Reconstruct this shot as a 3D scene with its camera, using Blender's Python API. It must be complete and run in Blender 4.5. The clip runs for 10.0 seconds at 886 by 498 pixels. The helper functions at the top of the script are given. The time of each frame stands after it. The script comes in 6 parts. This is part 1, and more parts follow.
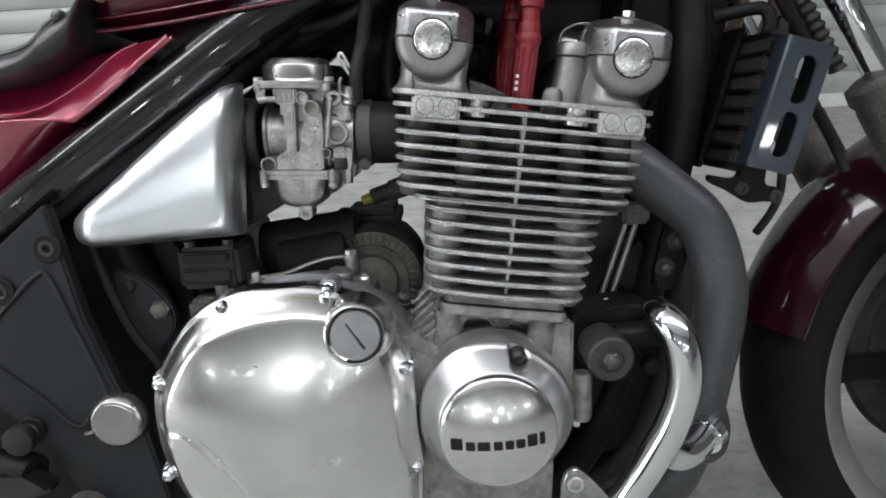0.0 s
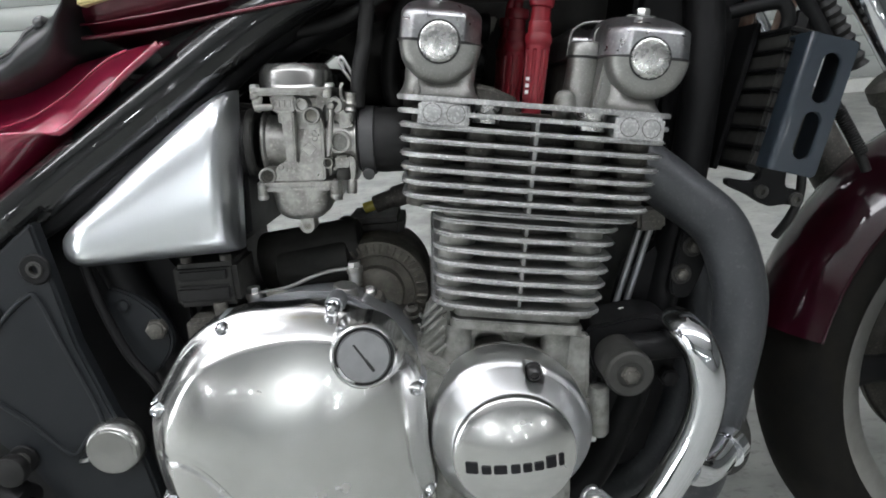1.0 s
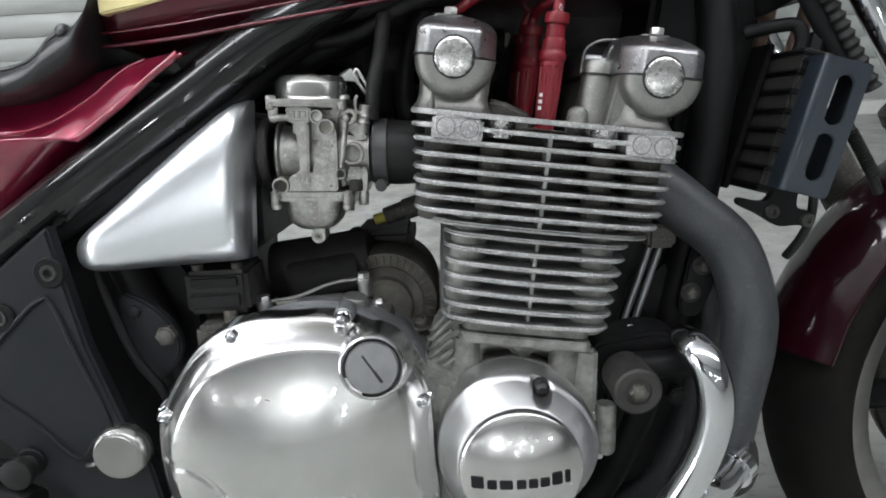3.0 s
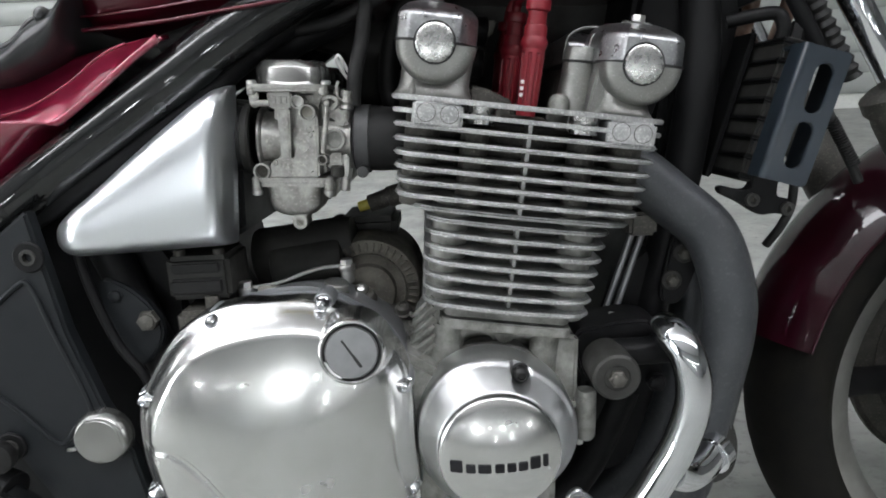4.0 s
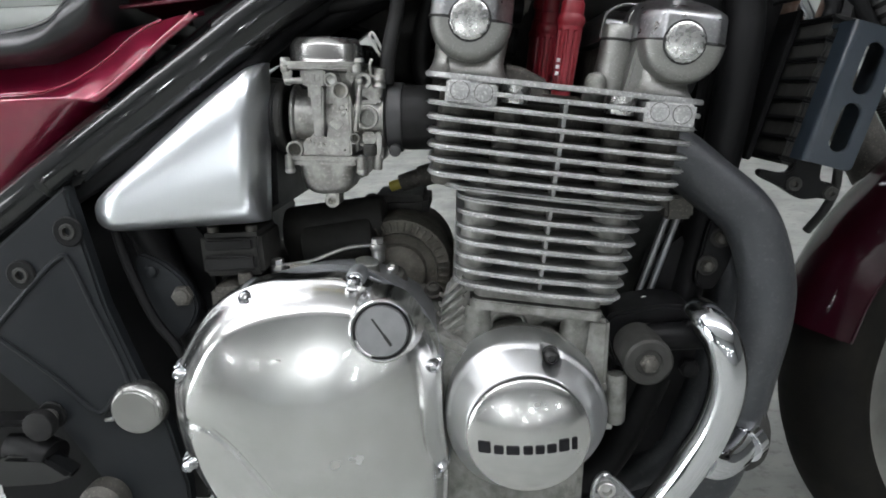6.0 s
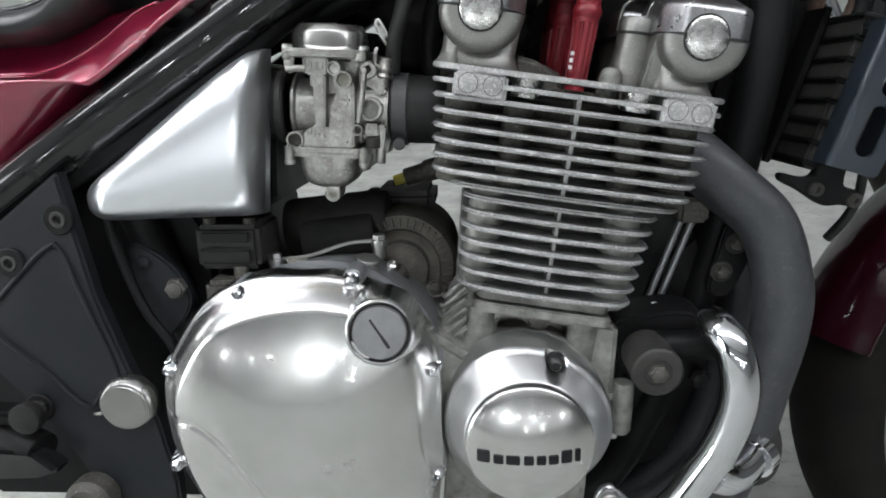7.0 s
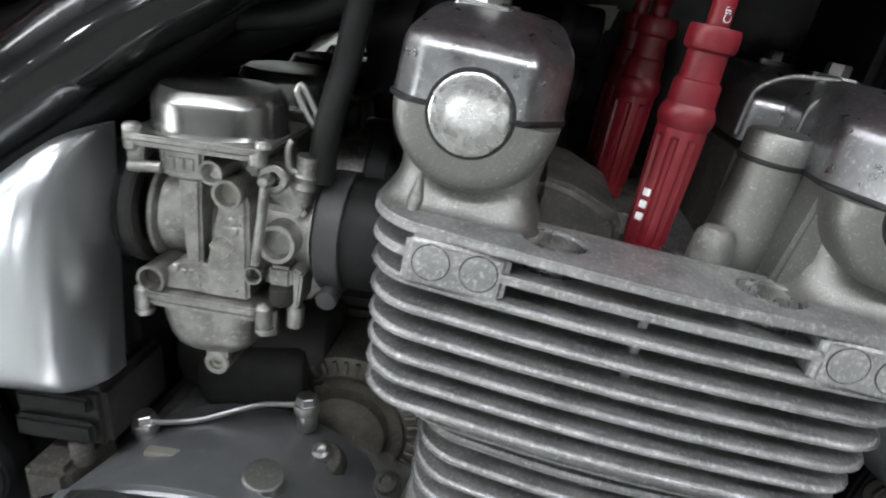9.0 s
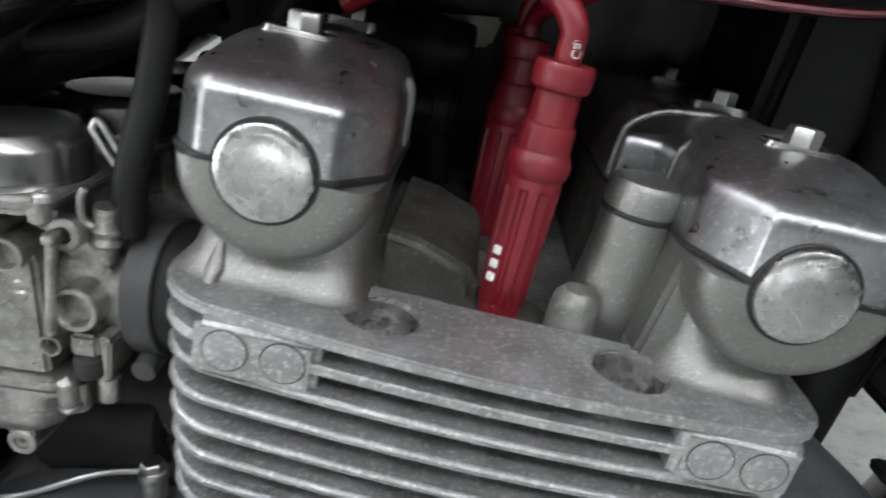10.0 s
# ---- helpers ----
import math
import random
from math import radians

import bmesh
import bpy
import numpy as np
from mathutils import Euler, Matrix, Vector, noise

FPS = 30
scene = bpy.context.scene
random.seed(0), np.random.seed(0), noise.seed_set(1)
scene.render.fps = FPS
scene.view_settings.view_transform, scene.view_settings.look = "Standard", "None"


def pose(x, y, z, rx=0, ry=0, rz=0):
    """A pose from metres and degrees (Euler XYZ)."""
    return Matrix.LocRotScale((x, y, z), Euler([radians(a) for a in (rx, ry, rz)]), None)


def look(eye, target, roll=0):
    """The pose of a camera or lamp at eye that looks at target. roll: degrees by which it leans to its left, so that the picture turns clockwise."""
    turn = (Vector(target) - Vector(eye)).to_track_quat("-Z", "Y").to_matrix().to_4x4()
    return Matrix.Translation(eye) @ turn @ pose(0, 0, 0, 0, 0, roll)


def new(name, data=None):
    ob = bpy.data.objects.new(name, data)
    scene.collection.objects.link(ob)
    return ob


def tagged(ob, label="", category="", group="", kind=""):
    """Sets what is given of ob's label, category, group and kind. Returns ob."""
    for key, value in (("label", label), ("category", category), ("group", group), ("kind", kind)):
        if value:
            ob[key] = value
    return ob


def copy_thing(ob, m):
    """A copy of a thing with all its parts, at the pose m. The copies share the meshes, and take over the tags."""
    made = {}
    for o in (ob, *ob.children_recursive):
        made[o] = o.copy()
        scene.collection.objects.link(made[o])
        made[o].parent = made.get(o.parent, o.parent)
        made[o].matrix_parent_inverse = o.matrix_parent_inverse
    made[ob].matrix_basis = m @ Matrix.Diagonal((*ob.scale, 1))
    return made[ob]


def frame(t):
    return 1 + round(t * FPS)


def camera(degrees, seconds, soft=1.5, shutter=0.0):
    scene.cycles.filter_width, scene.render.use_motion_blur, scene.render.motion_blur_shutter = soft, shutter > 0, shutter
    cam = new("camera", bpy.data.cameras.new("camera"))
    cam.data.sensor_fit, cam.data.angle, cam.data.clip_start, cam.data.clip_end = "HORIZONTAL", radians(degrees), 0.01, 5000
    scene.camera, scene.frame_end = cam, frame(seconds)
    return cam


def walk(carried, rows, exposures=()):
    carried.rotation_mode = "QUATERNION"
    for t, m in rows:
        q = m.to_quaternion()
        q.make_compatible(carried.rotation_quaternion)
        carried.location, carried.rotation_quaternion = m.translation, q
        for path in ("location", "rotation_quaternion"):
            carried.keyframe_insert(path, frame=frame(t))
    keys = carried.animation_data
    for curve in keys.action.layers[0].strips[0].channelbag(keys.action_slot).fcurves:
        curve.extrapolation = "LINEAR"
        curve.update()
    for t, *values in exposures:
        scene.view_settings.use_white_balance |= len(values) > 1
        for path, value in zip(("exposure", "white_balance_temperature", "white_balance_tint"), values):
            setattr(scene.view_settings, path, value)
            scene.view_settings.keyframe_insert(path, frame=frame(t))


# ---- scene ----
cam = camera(68.9, 10.0, 1.8, 0.4)
PATH = [
    (0, (-0.0318, -0.7117, 0.6225), (-0.0428, 1.4399, 0.1627), -3.4),
    (0.5, (-0.0395, -0.6985, 0.6269), (-0.0615, 1.4487, 0.1495), -4.0),
    (1, (-0.0439, -0.6831, 0.6346), (-0.034, 1.4619, 0.1462), -4.3),
    (1.5, (-0.045, -0.6853, 0.6324), (-0.0703, 1.4663, 0.1781), -4.4),
    (2, (-0.0483, -0.6864, 0.6335), (-0.0769, 1.4696, 0.1946), -4.0),
    (3.5, (-0.0428, -0.6842, 0.6357), (-0.0428, 1.4685, 0.1825), -2.8),
    (4, (-0.0362, -0.6875, 0.6302), (-0.0285, 1.4608, 0.1594), -2.8),
    (4.5, (-0.0384, -0.6897, 0.6313), (-0.0681, 1.4509, 0.1242), -2.7),
    (5, (-0.0417, -0.6864, 0.6313), (-0.1121, 1.4509, 0.1165), -2.8),
    (5.5, (-0.0406, -0.6864, 0.6302), (-0.1275, 1.4498, 0.1099), -2.7),
    (7, (-0.0362, -0.6633, 0.628), (-0.1528, 1.463, 0.078), -1.1),
    (7.5, (-0.0373, -0.6028, 0.6555), (-0.1935, 1.507, 0.0538), 0.5),
    (8, (-0.0318, -0.5181, 0.6907), (-0.2804, 1.551, -0.0144), 1.6),
    (8.5, (-0.0186, -0.462, 0.7039), (-0.3354, 1.5829, -0.0408), 2.6),
    (9, (-0.0109, -0.407, 0.716), (-0.2716, 1.6247, -0.0859), 3.3),
    (9.5, (0.0023, -0.374, 0.7248), (-0.1891, 1.65, -0.1167), 3.9),
    (10, (0.0276, -0.3564, 0.7314), (-0.0681, 1.6764, -0.1046), 4.1),
]
LEAN = -11.0  # the motorcycle rests on its side stand and leans away
walk(cam, [(t, pose(0, 0, 0, LEAN) @ look(eye, target, roll)) for t, eye, target, roll in PATH])

# ---------------------------------------------------------------- light
world = bpy.data.worlds.new("world")
scene.world = world
world.use_nodes = True
world.node_tree.nodes["Background"].inputs["Color"].default_value = (0.75, 0.85, 1.0, 1)
world.node_tree.nodes["Background"].inputs["Strength"].default_value = 0.0
scene.view_settings.exposure = 0.0
LAMP, WINDOW, DOORWAY = 11.8, 52.0, 7.8


# ---------------------------------------------------------------- materials
def material(name, color, rough=0.5, metal=0.0, color2=None, scale=60.0, rough2=None, bump=0.0, bump_scale=300.0,
             coat=0.0, spots=0.0, spot_color=(0.5, 0.5, 0.5), spot_scale=400.0, stretch=(1, 1, 1), specular=0.5, island=0.0):
    m = bpy.data.materials.new(name)
    m.use_nodes = True
    n, l = m.node_tree.nodes, m.node_tree.links
    b = n["Principled BSDF"]
    b.inputs["Base Color"].default_value = (*color, 1)
    b.inputs["Roughness"].default_value = rough
    b.inputs["Metallic"].default_value = metal
    b.inputs["Coat Weight"].default_value = coat
    b.inputs["Coat Roughness"].default_value = 0.04
    b.inputs["Specular IOR Level"].default_value = specular
    coord = n.new("ShaderNodeTexCoord")
    mapping = n.new("ShaderNodeMapping")
    mapping.inputs["Scale"].default_value = stretch
    l.new(coord.outputs["Object"], mapping.inputs["Vector"])

    def noise_node(s, detail=6.0, rough_=0.6):
        t = n.new("ShaderNodeTexNoise")
        t.inputs["Scale"].default_value = s
        t.inputs["Detail"].default_value = detail
        t.inputs["Roughness"].default_value = rough_
        l.new(mapping.outputs["Vector"], t.inputs["Vector"])
        return t.outputs["Fac"]

    def ramp(fac, lo, hi):
        r = n.new("ShaderNodeMapRange")
        r.inputs["From Min"].default_value, r.inputs["From Max"].default_value = lo, hi
        l.new(fac, r.inputs["Value"])
        return r

    tone = None
    if color2:
        mix = n.new("ShaderNodeMix")
        mix.data_type = "RGBA"
        mix.inputs["A"].default_value, mix.inputs["B"].default_value = (*color, 1), (*color2, 1)
        l.new(ramp(noise_node(scale, 4.0, 0.55), 0.28, 0.72).outputs[0], mix.inputs["Factor"])
        tone = mix.outputs["Result"]
    if spots:
        mix = n.new("ShaderNodeMix")
        mix.data_type = "RGBA"
        mix.inputs["A"].default_value, mix.inputs["B"].default_value = (*color, 1), (*spot_color, 1)
        if tone:
            l.new(tone, mix.inputs["A"])
        r = ramp(noise_node(spot_scale, 3.0, 0.7), 0.58 - 0.1 * spots, 0.74)
        l.new(r.outputs[0], mix.inputs["Factor"])
        tone = mix.outputs["Result"]
    if tone:
        l.new(tone, b.inputs["Base Color"])
    if rough2 is not None:
        r = ramp(noise_node(scale * 1.7, 3.0, 0.5), 0.25, 0.75)
        r.inputs["To Min"].default_value, r.inputs["To Max"].default_value = rough, rough2
        l.new(r.outputs[0], b.inputs["Roughness"])
    if bump:
        bn = n.new("ShaderNodeBump")
        bn.inputs["Strength"].default_value = bump
        bn.inputs["Distance"].default_value = 0.001
        l.new(noise_node(bump_scale, 4.0), bn.inputs["Height"])
        l.new(bn.outputs["Normal"], b.inputs["Normal"])
    return m


POLISHED = material("polished_aluminium", (0.60, 0.605, 0.60), 0.19, 1.0, (0.52, 0.52, 0.505), 22, 0.28, 0.05, 220, coat=1.0)
POLISHED.node_tree.nodes["Principled BSDF"].inputs["Coat IOR"].default_value = 1.9
POLISHED.node_tree.nodes["Principled BSDF"].inputs["Coat Roughness"].default_value = 0.06
CAST = material("cast_aluminium", (0.275, 0.277, 0.264), 0.33, 0.85, (0.21, 0.21, 0.198), 35, 0.48, 0.35, 900, spots=0.1, spot_color=(0.48, 0.49, 0.47), spot_scale=800)
FINS = material("finned_aluminium", (0.47, 0.475, 0.47), 0.34, 0.72, (0.26, 0.265, 0.26), 70, 0.50, 0.55, 900, spots=0.7, spot_color=(0.72, 0.73, 0.72), spot_scale=500)
CASE = material("dull_crankcase", (0.37, 0.373, 0.352), 0.5, 0.6, (0.15, 0.152, 0.138), 75, 0.65, 0.5, 700, spots=0.05, spot_color=(0.38, 0.375, 0.34), spot_scale=700)
DARKCASE = material("dark_grey_crankcase_paint", (0.22, 0.232, 0.242), 0.30, 0.6, (0.27, 0.275, 0.285), 40, 0.42, 0.2, 500)
CARB = material("carburettor_casting", (0.47, 0.47, 0.448), 0.27, 0.88, (0.21, 0.206, 0.192), 95, 0.42, 0.35, 900, spots=0.4, spot_color=(0.56, 0.55, 0.5))
CASTBROWN = material("dusty_brown_casting", (0.21, 0.2, 0.172), 0.5, 0.4, (0.10, 0.094, 0.08), 60, 0.7, 0.4, 500, spots=0.2, spot_color=(0.3, 0.28, 0.23))
# grime on small castings, and painted shade for the hollows between the fins
GRIME_SHADE = material("grimy_shaded_casting", (0.10, 0.096, 0.086), 0.5, 0.4, (0.05, 0.048, 0.043), 45, 0.75, 0.3, 500, spots=0.3, spot_color=(0.2, 0.19, 0.16))
COVER = material("polished_cam_cover", (0.39, 0.40, 0.405), 0.25, 0.95, (0.23, 0.23, 0.235), 90, 0.38, 0.15, 800, spots=0.3, spot_color=(0.52, 0.53, 0.53), spot_scale=420)
ENDCAP = material("mottled_bright_aluminium", (0.66, 0.66, 0.65), 0.22, 1.0, (0.50, 0.50, 0.485), 160, 0.32, 0.04, 900)
BRUSHED = material("brushed_aluminium", (0.76, 0.77, 0.77), 0.31, 1.0, (0.70, 0.71, 0.71), 30, 0.36, 0.02, 900)
PLUGGREY = material("grey_plug_aluminium", (0.21, 0.215, 0.22), 0.38, 0.7, (0.25, 0.255, 0.26), 90, 0.46)
SATIN = material("satin_silver_trim", (0.84, 0.87, 0.90), 0.28, 0.97, (0.81, 0.84, 0.87), 20, 0.32)
DISCCAP = material("smooth_grey_casting", (0.34, 0.34, 0.33), 0.20, 0.9, (0.28, 0.28, 0.27), 40, 0.265)
DUSTY = material("dusty_dull_aluminium", (0.36, 0.352, 0.31), 0.45, 0.4, (0.20, 0.195, 0.17), 40, 0.7, 0.3, 500, spots=0.1, spot_color=(0.27, 0.26, 0.22))
CHROME = material("chrome", (0.72, 0.73, 0.75), 0.03, 1.0, (0.66, 0.67, 0.69), 30, 0.06)
ZINC = material("zinc_plated_steel", (0.60, 0.60, 0.59), 0.285, 1.0, (0.48, 0.48, 0.46), 90, 0.45)
BLACK = material("gloss_black_frame_paint", (0.005, 0.0055, 0.006), 0.24, 0.0, (0.007, 0.0075, 0.0075), 12, 0.28, coat=1.0, specular=0.12)
BLACK.node_tree.nodes["Principled BSDF"].inputs["Coat IOR"].default_value = 1.5
BLACK.node_tree.nodes["Principled BSDF"].inputs["Coat Roughness"].default_value = 0.06
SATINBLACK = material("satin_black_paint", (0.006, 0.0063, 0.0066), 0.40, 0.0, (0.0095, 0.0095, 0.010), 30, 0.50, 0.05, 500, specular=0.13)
PLATE = material("dark_grey_plate_paint", (0.011, 0.013, 0.015), 0.40, 0.0, (0.016, 0.018, 0.020), 25, 0.48, 0.08, 800, specular=0.2)
RUBBER = material("black_rubber", (0.009, 0.009, 0.009), 0.5, 0.0, (0.014, 0.014, 0.014), 70, 0.62, 0.1, 500, specular=0.25)
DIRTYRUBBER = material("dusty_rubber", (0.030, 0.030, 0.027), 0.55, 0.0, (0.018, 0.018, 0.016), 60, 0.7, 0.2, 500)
BAND = material("grey_rubber_band", (0.045, 0.046, 0.047), 0.5, 0.0, (0.033, 0.034, 0.035), 60, 0.6, 0.1, 500)
GASKET = material("black_gasket", (0.01, 0.01, 0.01), 0.5)
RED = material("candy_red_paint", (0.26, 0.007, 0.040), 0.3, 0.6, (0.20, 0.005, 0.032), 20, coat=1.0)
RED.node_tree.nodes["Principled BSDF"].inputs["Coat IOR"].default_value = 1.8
# fender's wine red, base darkened for the dark surroundings it mirrors
SHADED_RED = material("shaded_wine_paint", (0.020, 0.0012, 0.005), 0.35, 0.0, (0.015, 0.001, 0.004), 20, coat=1.0, specular=0.1)
SHADED_RED.node_tree.nodes["Principled BSDF"].inputs["Coat Roughness"].default_value = 0.05
# brighter copy of the fender's wine red, for the lit tank
TANKRED = material("lit_wine_red_tank_paint", (0.085, 0.004, 0.014), 0.3, 0.5, (0.075, 0.004, 0.012), 20, coat=0.9)
CREAM = material("cream_decal", (0.78, 0.68, 0.34), 0.35, 0.0, (0.74, 0.64, 0.32), 20, coat=0.6)
EXHAUST = material("gunmetal_exhaust_paint", (0.045, 0.049, 0.054), 0.38, 0.3, (0.060, 0.064, 0.068), 40, 0.50, 0.35, 500, spots=0.4, spot_color=(0.085, 0.088, 0.09), spot_scale=250)
GUARD = material("slate_blue_guard_paint", (0.015, 0.022, 0.030), 0.28, 0.2, (0.019, 0.027, 0.036), 30, 0.36, coat=0.6)
SILICONE = material("red_silicone", (0.19, 0.008, 0.016), 0.33, 0.0, (0.15, 0.007, 0.013), 60, 0.5, 0.05, 400)
WHITE = material("white_print", (0.8, 0.8, 0.8), 0.5)
LETTER = material("dark_emblem_paint", (0.012, 0.012, 0.014), 0.55, specular=0.2)
VINYL = material("black_vinyl", (0.010, 0.011, 0.012), 0.285, 0.0, (0.014, 0.015, 0.016), 40, 0.34, 0.06, 900, specular=0.6)
TYRE = material("tyre_rubber", (0.0075, 0.0075, 0.0075), 0.65, 0.0, (0.013, 0.012, 0.010), 30, 0.75, 0.1, 400, specular=0.06)
RIM = material("silver_rim_paint", (0.36, 0.36, 0.34), 0.30, 0.75, (0.26, 0.26, 0.24), 30, 0.42, 0.1, 300)
RUST = material("rusty_steel", (0.16, 0.07, 0.035), 0.7, 0.2, (0.3, 0.24, 0.2), 80, 0.5, 0.3, 500)
YELLOW = material("yellow_cap_plastic", (0.42, 0.37, 0.06), 0.4)
PAPER = material("white_label", (0.7, 0.71, 0.68), 0.5, 0.0, (0.6, 0.61, 0.58), 90)
CONCRETE = material("concrete", (0.25, 0.26, 0.245), 0.5, 0.0, (0.42, 0.43, 0.405), 14.0, 0.65, 0.8, 120, stretch=(0.6, 1.0, 1.0), spots=0.5, spot_color=(0.22, 0.22, 0.21), spot_scale=60)
SHUTTER = material("grey_shutter_paint", (0.40, 0.42, 0.40), 0.45, 0.1, (0.34, 0.36, 0.34), 6, 0.55, stretch=(0.3, 1, 2))
WALL = material("grey_wall_paint", (0.17, 0.175, 0.175), 0.7, 0.0, (0.14, 0.145, 0.145), 2.0)
# unseen wall, paler than the others to brighten the metal that mirrors it
NEARWALL = material("pale_wall_paint", (0.36, 0.37, 0.37), 0.6, 0.0, (0.32, 0.33, 0.33), 2.0)
CEILING = material("white_ceiling_paint", (0.75, 0.75, 0.75), 0.7, 0.0, (0.70, 0.70, 0.70), 3.0)


def glow(name, color, strength):
    m = bpy.data.materials.new(name)
    m.use_nodes = True
    b = m.node_tree.nodes["Principled BSDF"]
    b.inputs["Base Color"].default_value = (*color, 1)
    b.inputs["Emission Color"].default_value = (*color, 1)
    b.inputs["Emission Strength"].default_value = strength
    return m


DAYLIGHT = glow("daylight", (0.95, 0.98, 1.0), 3.0)
DOORLIGHT = glow("doorway_daylight", (0.95, 0.98, 1.0), DOORWAY)
TUBE = glow("fluorescent_tube", (0.975, 0.985, 1.035), LAMP)


# ---------------------------------------------------------------- mesh tools
class Shape:
    """Vertices and faces that grow into one mesh."""

    def __init__(self):
        self.v, self.f = [], []

    def add(self, v, f):
        k = len(self.v)
        self.v += [tuple(p) for p in v]
        self.f += [tuple(i + k for i in q) for q in f]
        return self

    def bm(self, b, m=None):
        b.verts.index_update()
        self.add([(m @ q.co) if m else q.co for q in b.verts], [[q.index for q in f.verts] for f in b.faces])
        b.free()
        return self

    def move(self, fn):
        self.v = [tuple(fn(*p)) for p in self.v]
        return self

    def mesh(self, name, angle=35):
        me = bpy.data.meshes.new(name)
        me.from_pydata(self.v, [], self.f)
        b = bmesh.new()
        b.from_mesh(me)
        bmesh.ops.recalc_face_normals(b, faces=b.faces)
        b.to_mesh(me)
        b.free()
        me.polygons.foreach_set("use_smooth", [True] * len(me.polygons))
        me.set_sharp_from_angle(angle=radians(angle))
        return me


def part(name, shape, mat, parent, label="", angle=35):
    me = shape if isinstance(shape, bpy.types.Mesh) else shape.mesh(name, angle)
    if not me.materials:
        me.materials.append(mat)
    ob = new(name, me)
    ob.parent = parent
    if label:
        ob["label"] = label
    return ob


def thing(name, label, category, m=None, group="", kind=""):
    ob = new(name)
    ob.empty_display_size = 0.05
    if m:
        ob.matrix_basis = m
    return tagged(ob, label, category, group, kind)


def frame_of(d):
    d = Vector(d).normalized()
    a = Vector((0, 0, 1)) if abs(d.z) < 0.9 else Vector((1, 0, 0))
    u = d.cross(a).normalized()
    return u, d.cross(u).normalized(), d


def lathe(s, base, direction, profile, seg=32, closed=False, flutes=None):
    """Turns a profile of (radius, distance along the axis)."""
    u, w, d = frame_of(direction)
    base = Vector(base)
    v, f = [], []
    for r, h in profile:
        for k in range(seg):
            a = 2 * math.pi * k / seg
            q = r - (flutes[2] * max(math.cos(a * flutes[3]), 0) ** 0.6 if flutes and flutes[0] < h < flutes[1] else 0)
            v.append(base + d * h + (u * math.cos(a) + w * math.sin(a)) * q)
    for i in range(len(profile) - 1):
        for k in range(seg):
            k2 = (k + 1) % seg
            f.append((i * seg + k, i * seg + k2, (i + 1) * seg + k2, (i + 1) * seg + k))
    if closed:
        n = len(profile) - 1
        for k in range(seg):
            k2 = (k + 1) % seg
            f.append((n * seg + k, n * seg + k2, k2, k))
    else:
        if profile[0][0] > 1e-5 and profile[0][1] < profile[-1][1]:
            f.append(tuple(range(seg)))
        if profile[-1][0] > 1e-5:
            f.append(tuple((len(profile) - 1) * seg + k for k in range(seg)))
    return s.add(v, f)


def rod(s, a, b, r, seg=20, edge=None):
    a, b = Vector(a), Vector(b)
    n = (b - a).length
    e = min(edge if edge is not None else r * 0.12, n * 0.3)
    return lathe(s, a, b - a, [(r - e, 0), (r - e * 0.3, e * 0.3), (r, e), (r, n - e), (r - e * 0.3, n - e * 0.3), (r - e, n)], seg)


def ring(s, base, direction, r_in, r_out, n, seg=32):
    e = (r_out - r_in) * 0.2
    return lathe(s, base, direction, [(r_in, 0), (r_out - e, 0), (r_out, e), (r_out, n - e), (r_out - e, n), (r_in, n)], seg, True)


def spline(pts, n=12, closed=False):
    p = [Vector(q) for q in pts]
    out, k = [], len(p)
    for i in range(k if closed else k - 1):
        if closed:
            a, b, c, d = p[(i - 1) % k], p[i], p[(i + 1) % k], p[(i + 2) % k]
        else:
            a, b, c, d = p[max(i - 1, 0)], p[i], p[i + 1], p[min(i + 2, k - 1)]
        for j in range(n):
            t = j / n
            out.append(0.5 * ((2 * b) + (c - a) * t + (2 * a - 5 * b + 4 * c - d) * t * t + (3 * b - a - 3 * c + d) * t ** 3))
    if not closed:
        out.append(p[-1])
    return out


def sweep(s, pts, r, seg=16, n=10, flat=1.0):
    """A round bar along a smooth line; r is a number or one for each point of the line."""
    line = spline(pts, n)
    k = len(line)
    u = frame_of(line[1] - line[0])[0]
    v, f = [], []
    for i, p in enumerate(line):
        d = (line[min(i + 1, k - 1)] - line[max(i - 1, 0)]).normalized()
        u = (u - d * u.dot(d)).normalized()
        w = d.cross(u)
        if isinstance(r, (int, float)):
            rr = r
        else:
            q = i / (k - 1) * (len(r) - 1)
            j = min(int(q), len(r) - 2)
            rr = r[j] + (r[j + 1] - r[j]) * (q - j)
        for a in range(seg):
            t = 2 * math.pi * a / seg
            v.append(p + (u * math.cos(t) + w * math.sin(t) * flat) * rr)
    for i in range(k - 1):
        for a in range(seg):
            b = (a + 1) % seg
            f.append((i * seg + a, i * seg + b, (i + 1) * seg + b, (i + 1) * seg + a))
    f.append(tuple(range(seg)))
    f.append(tuple((k - 1) * seg + a for a in range(seg)))
    return s.add(v, f)


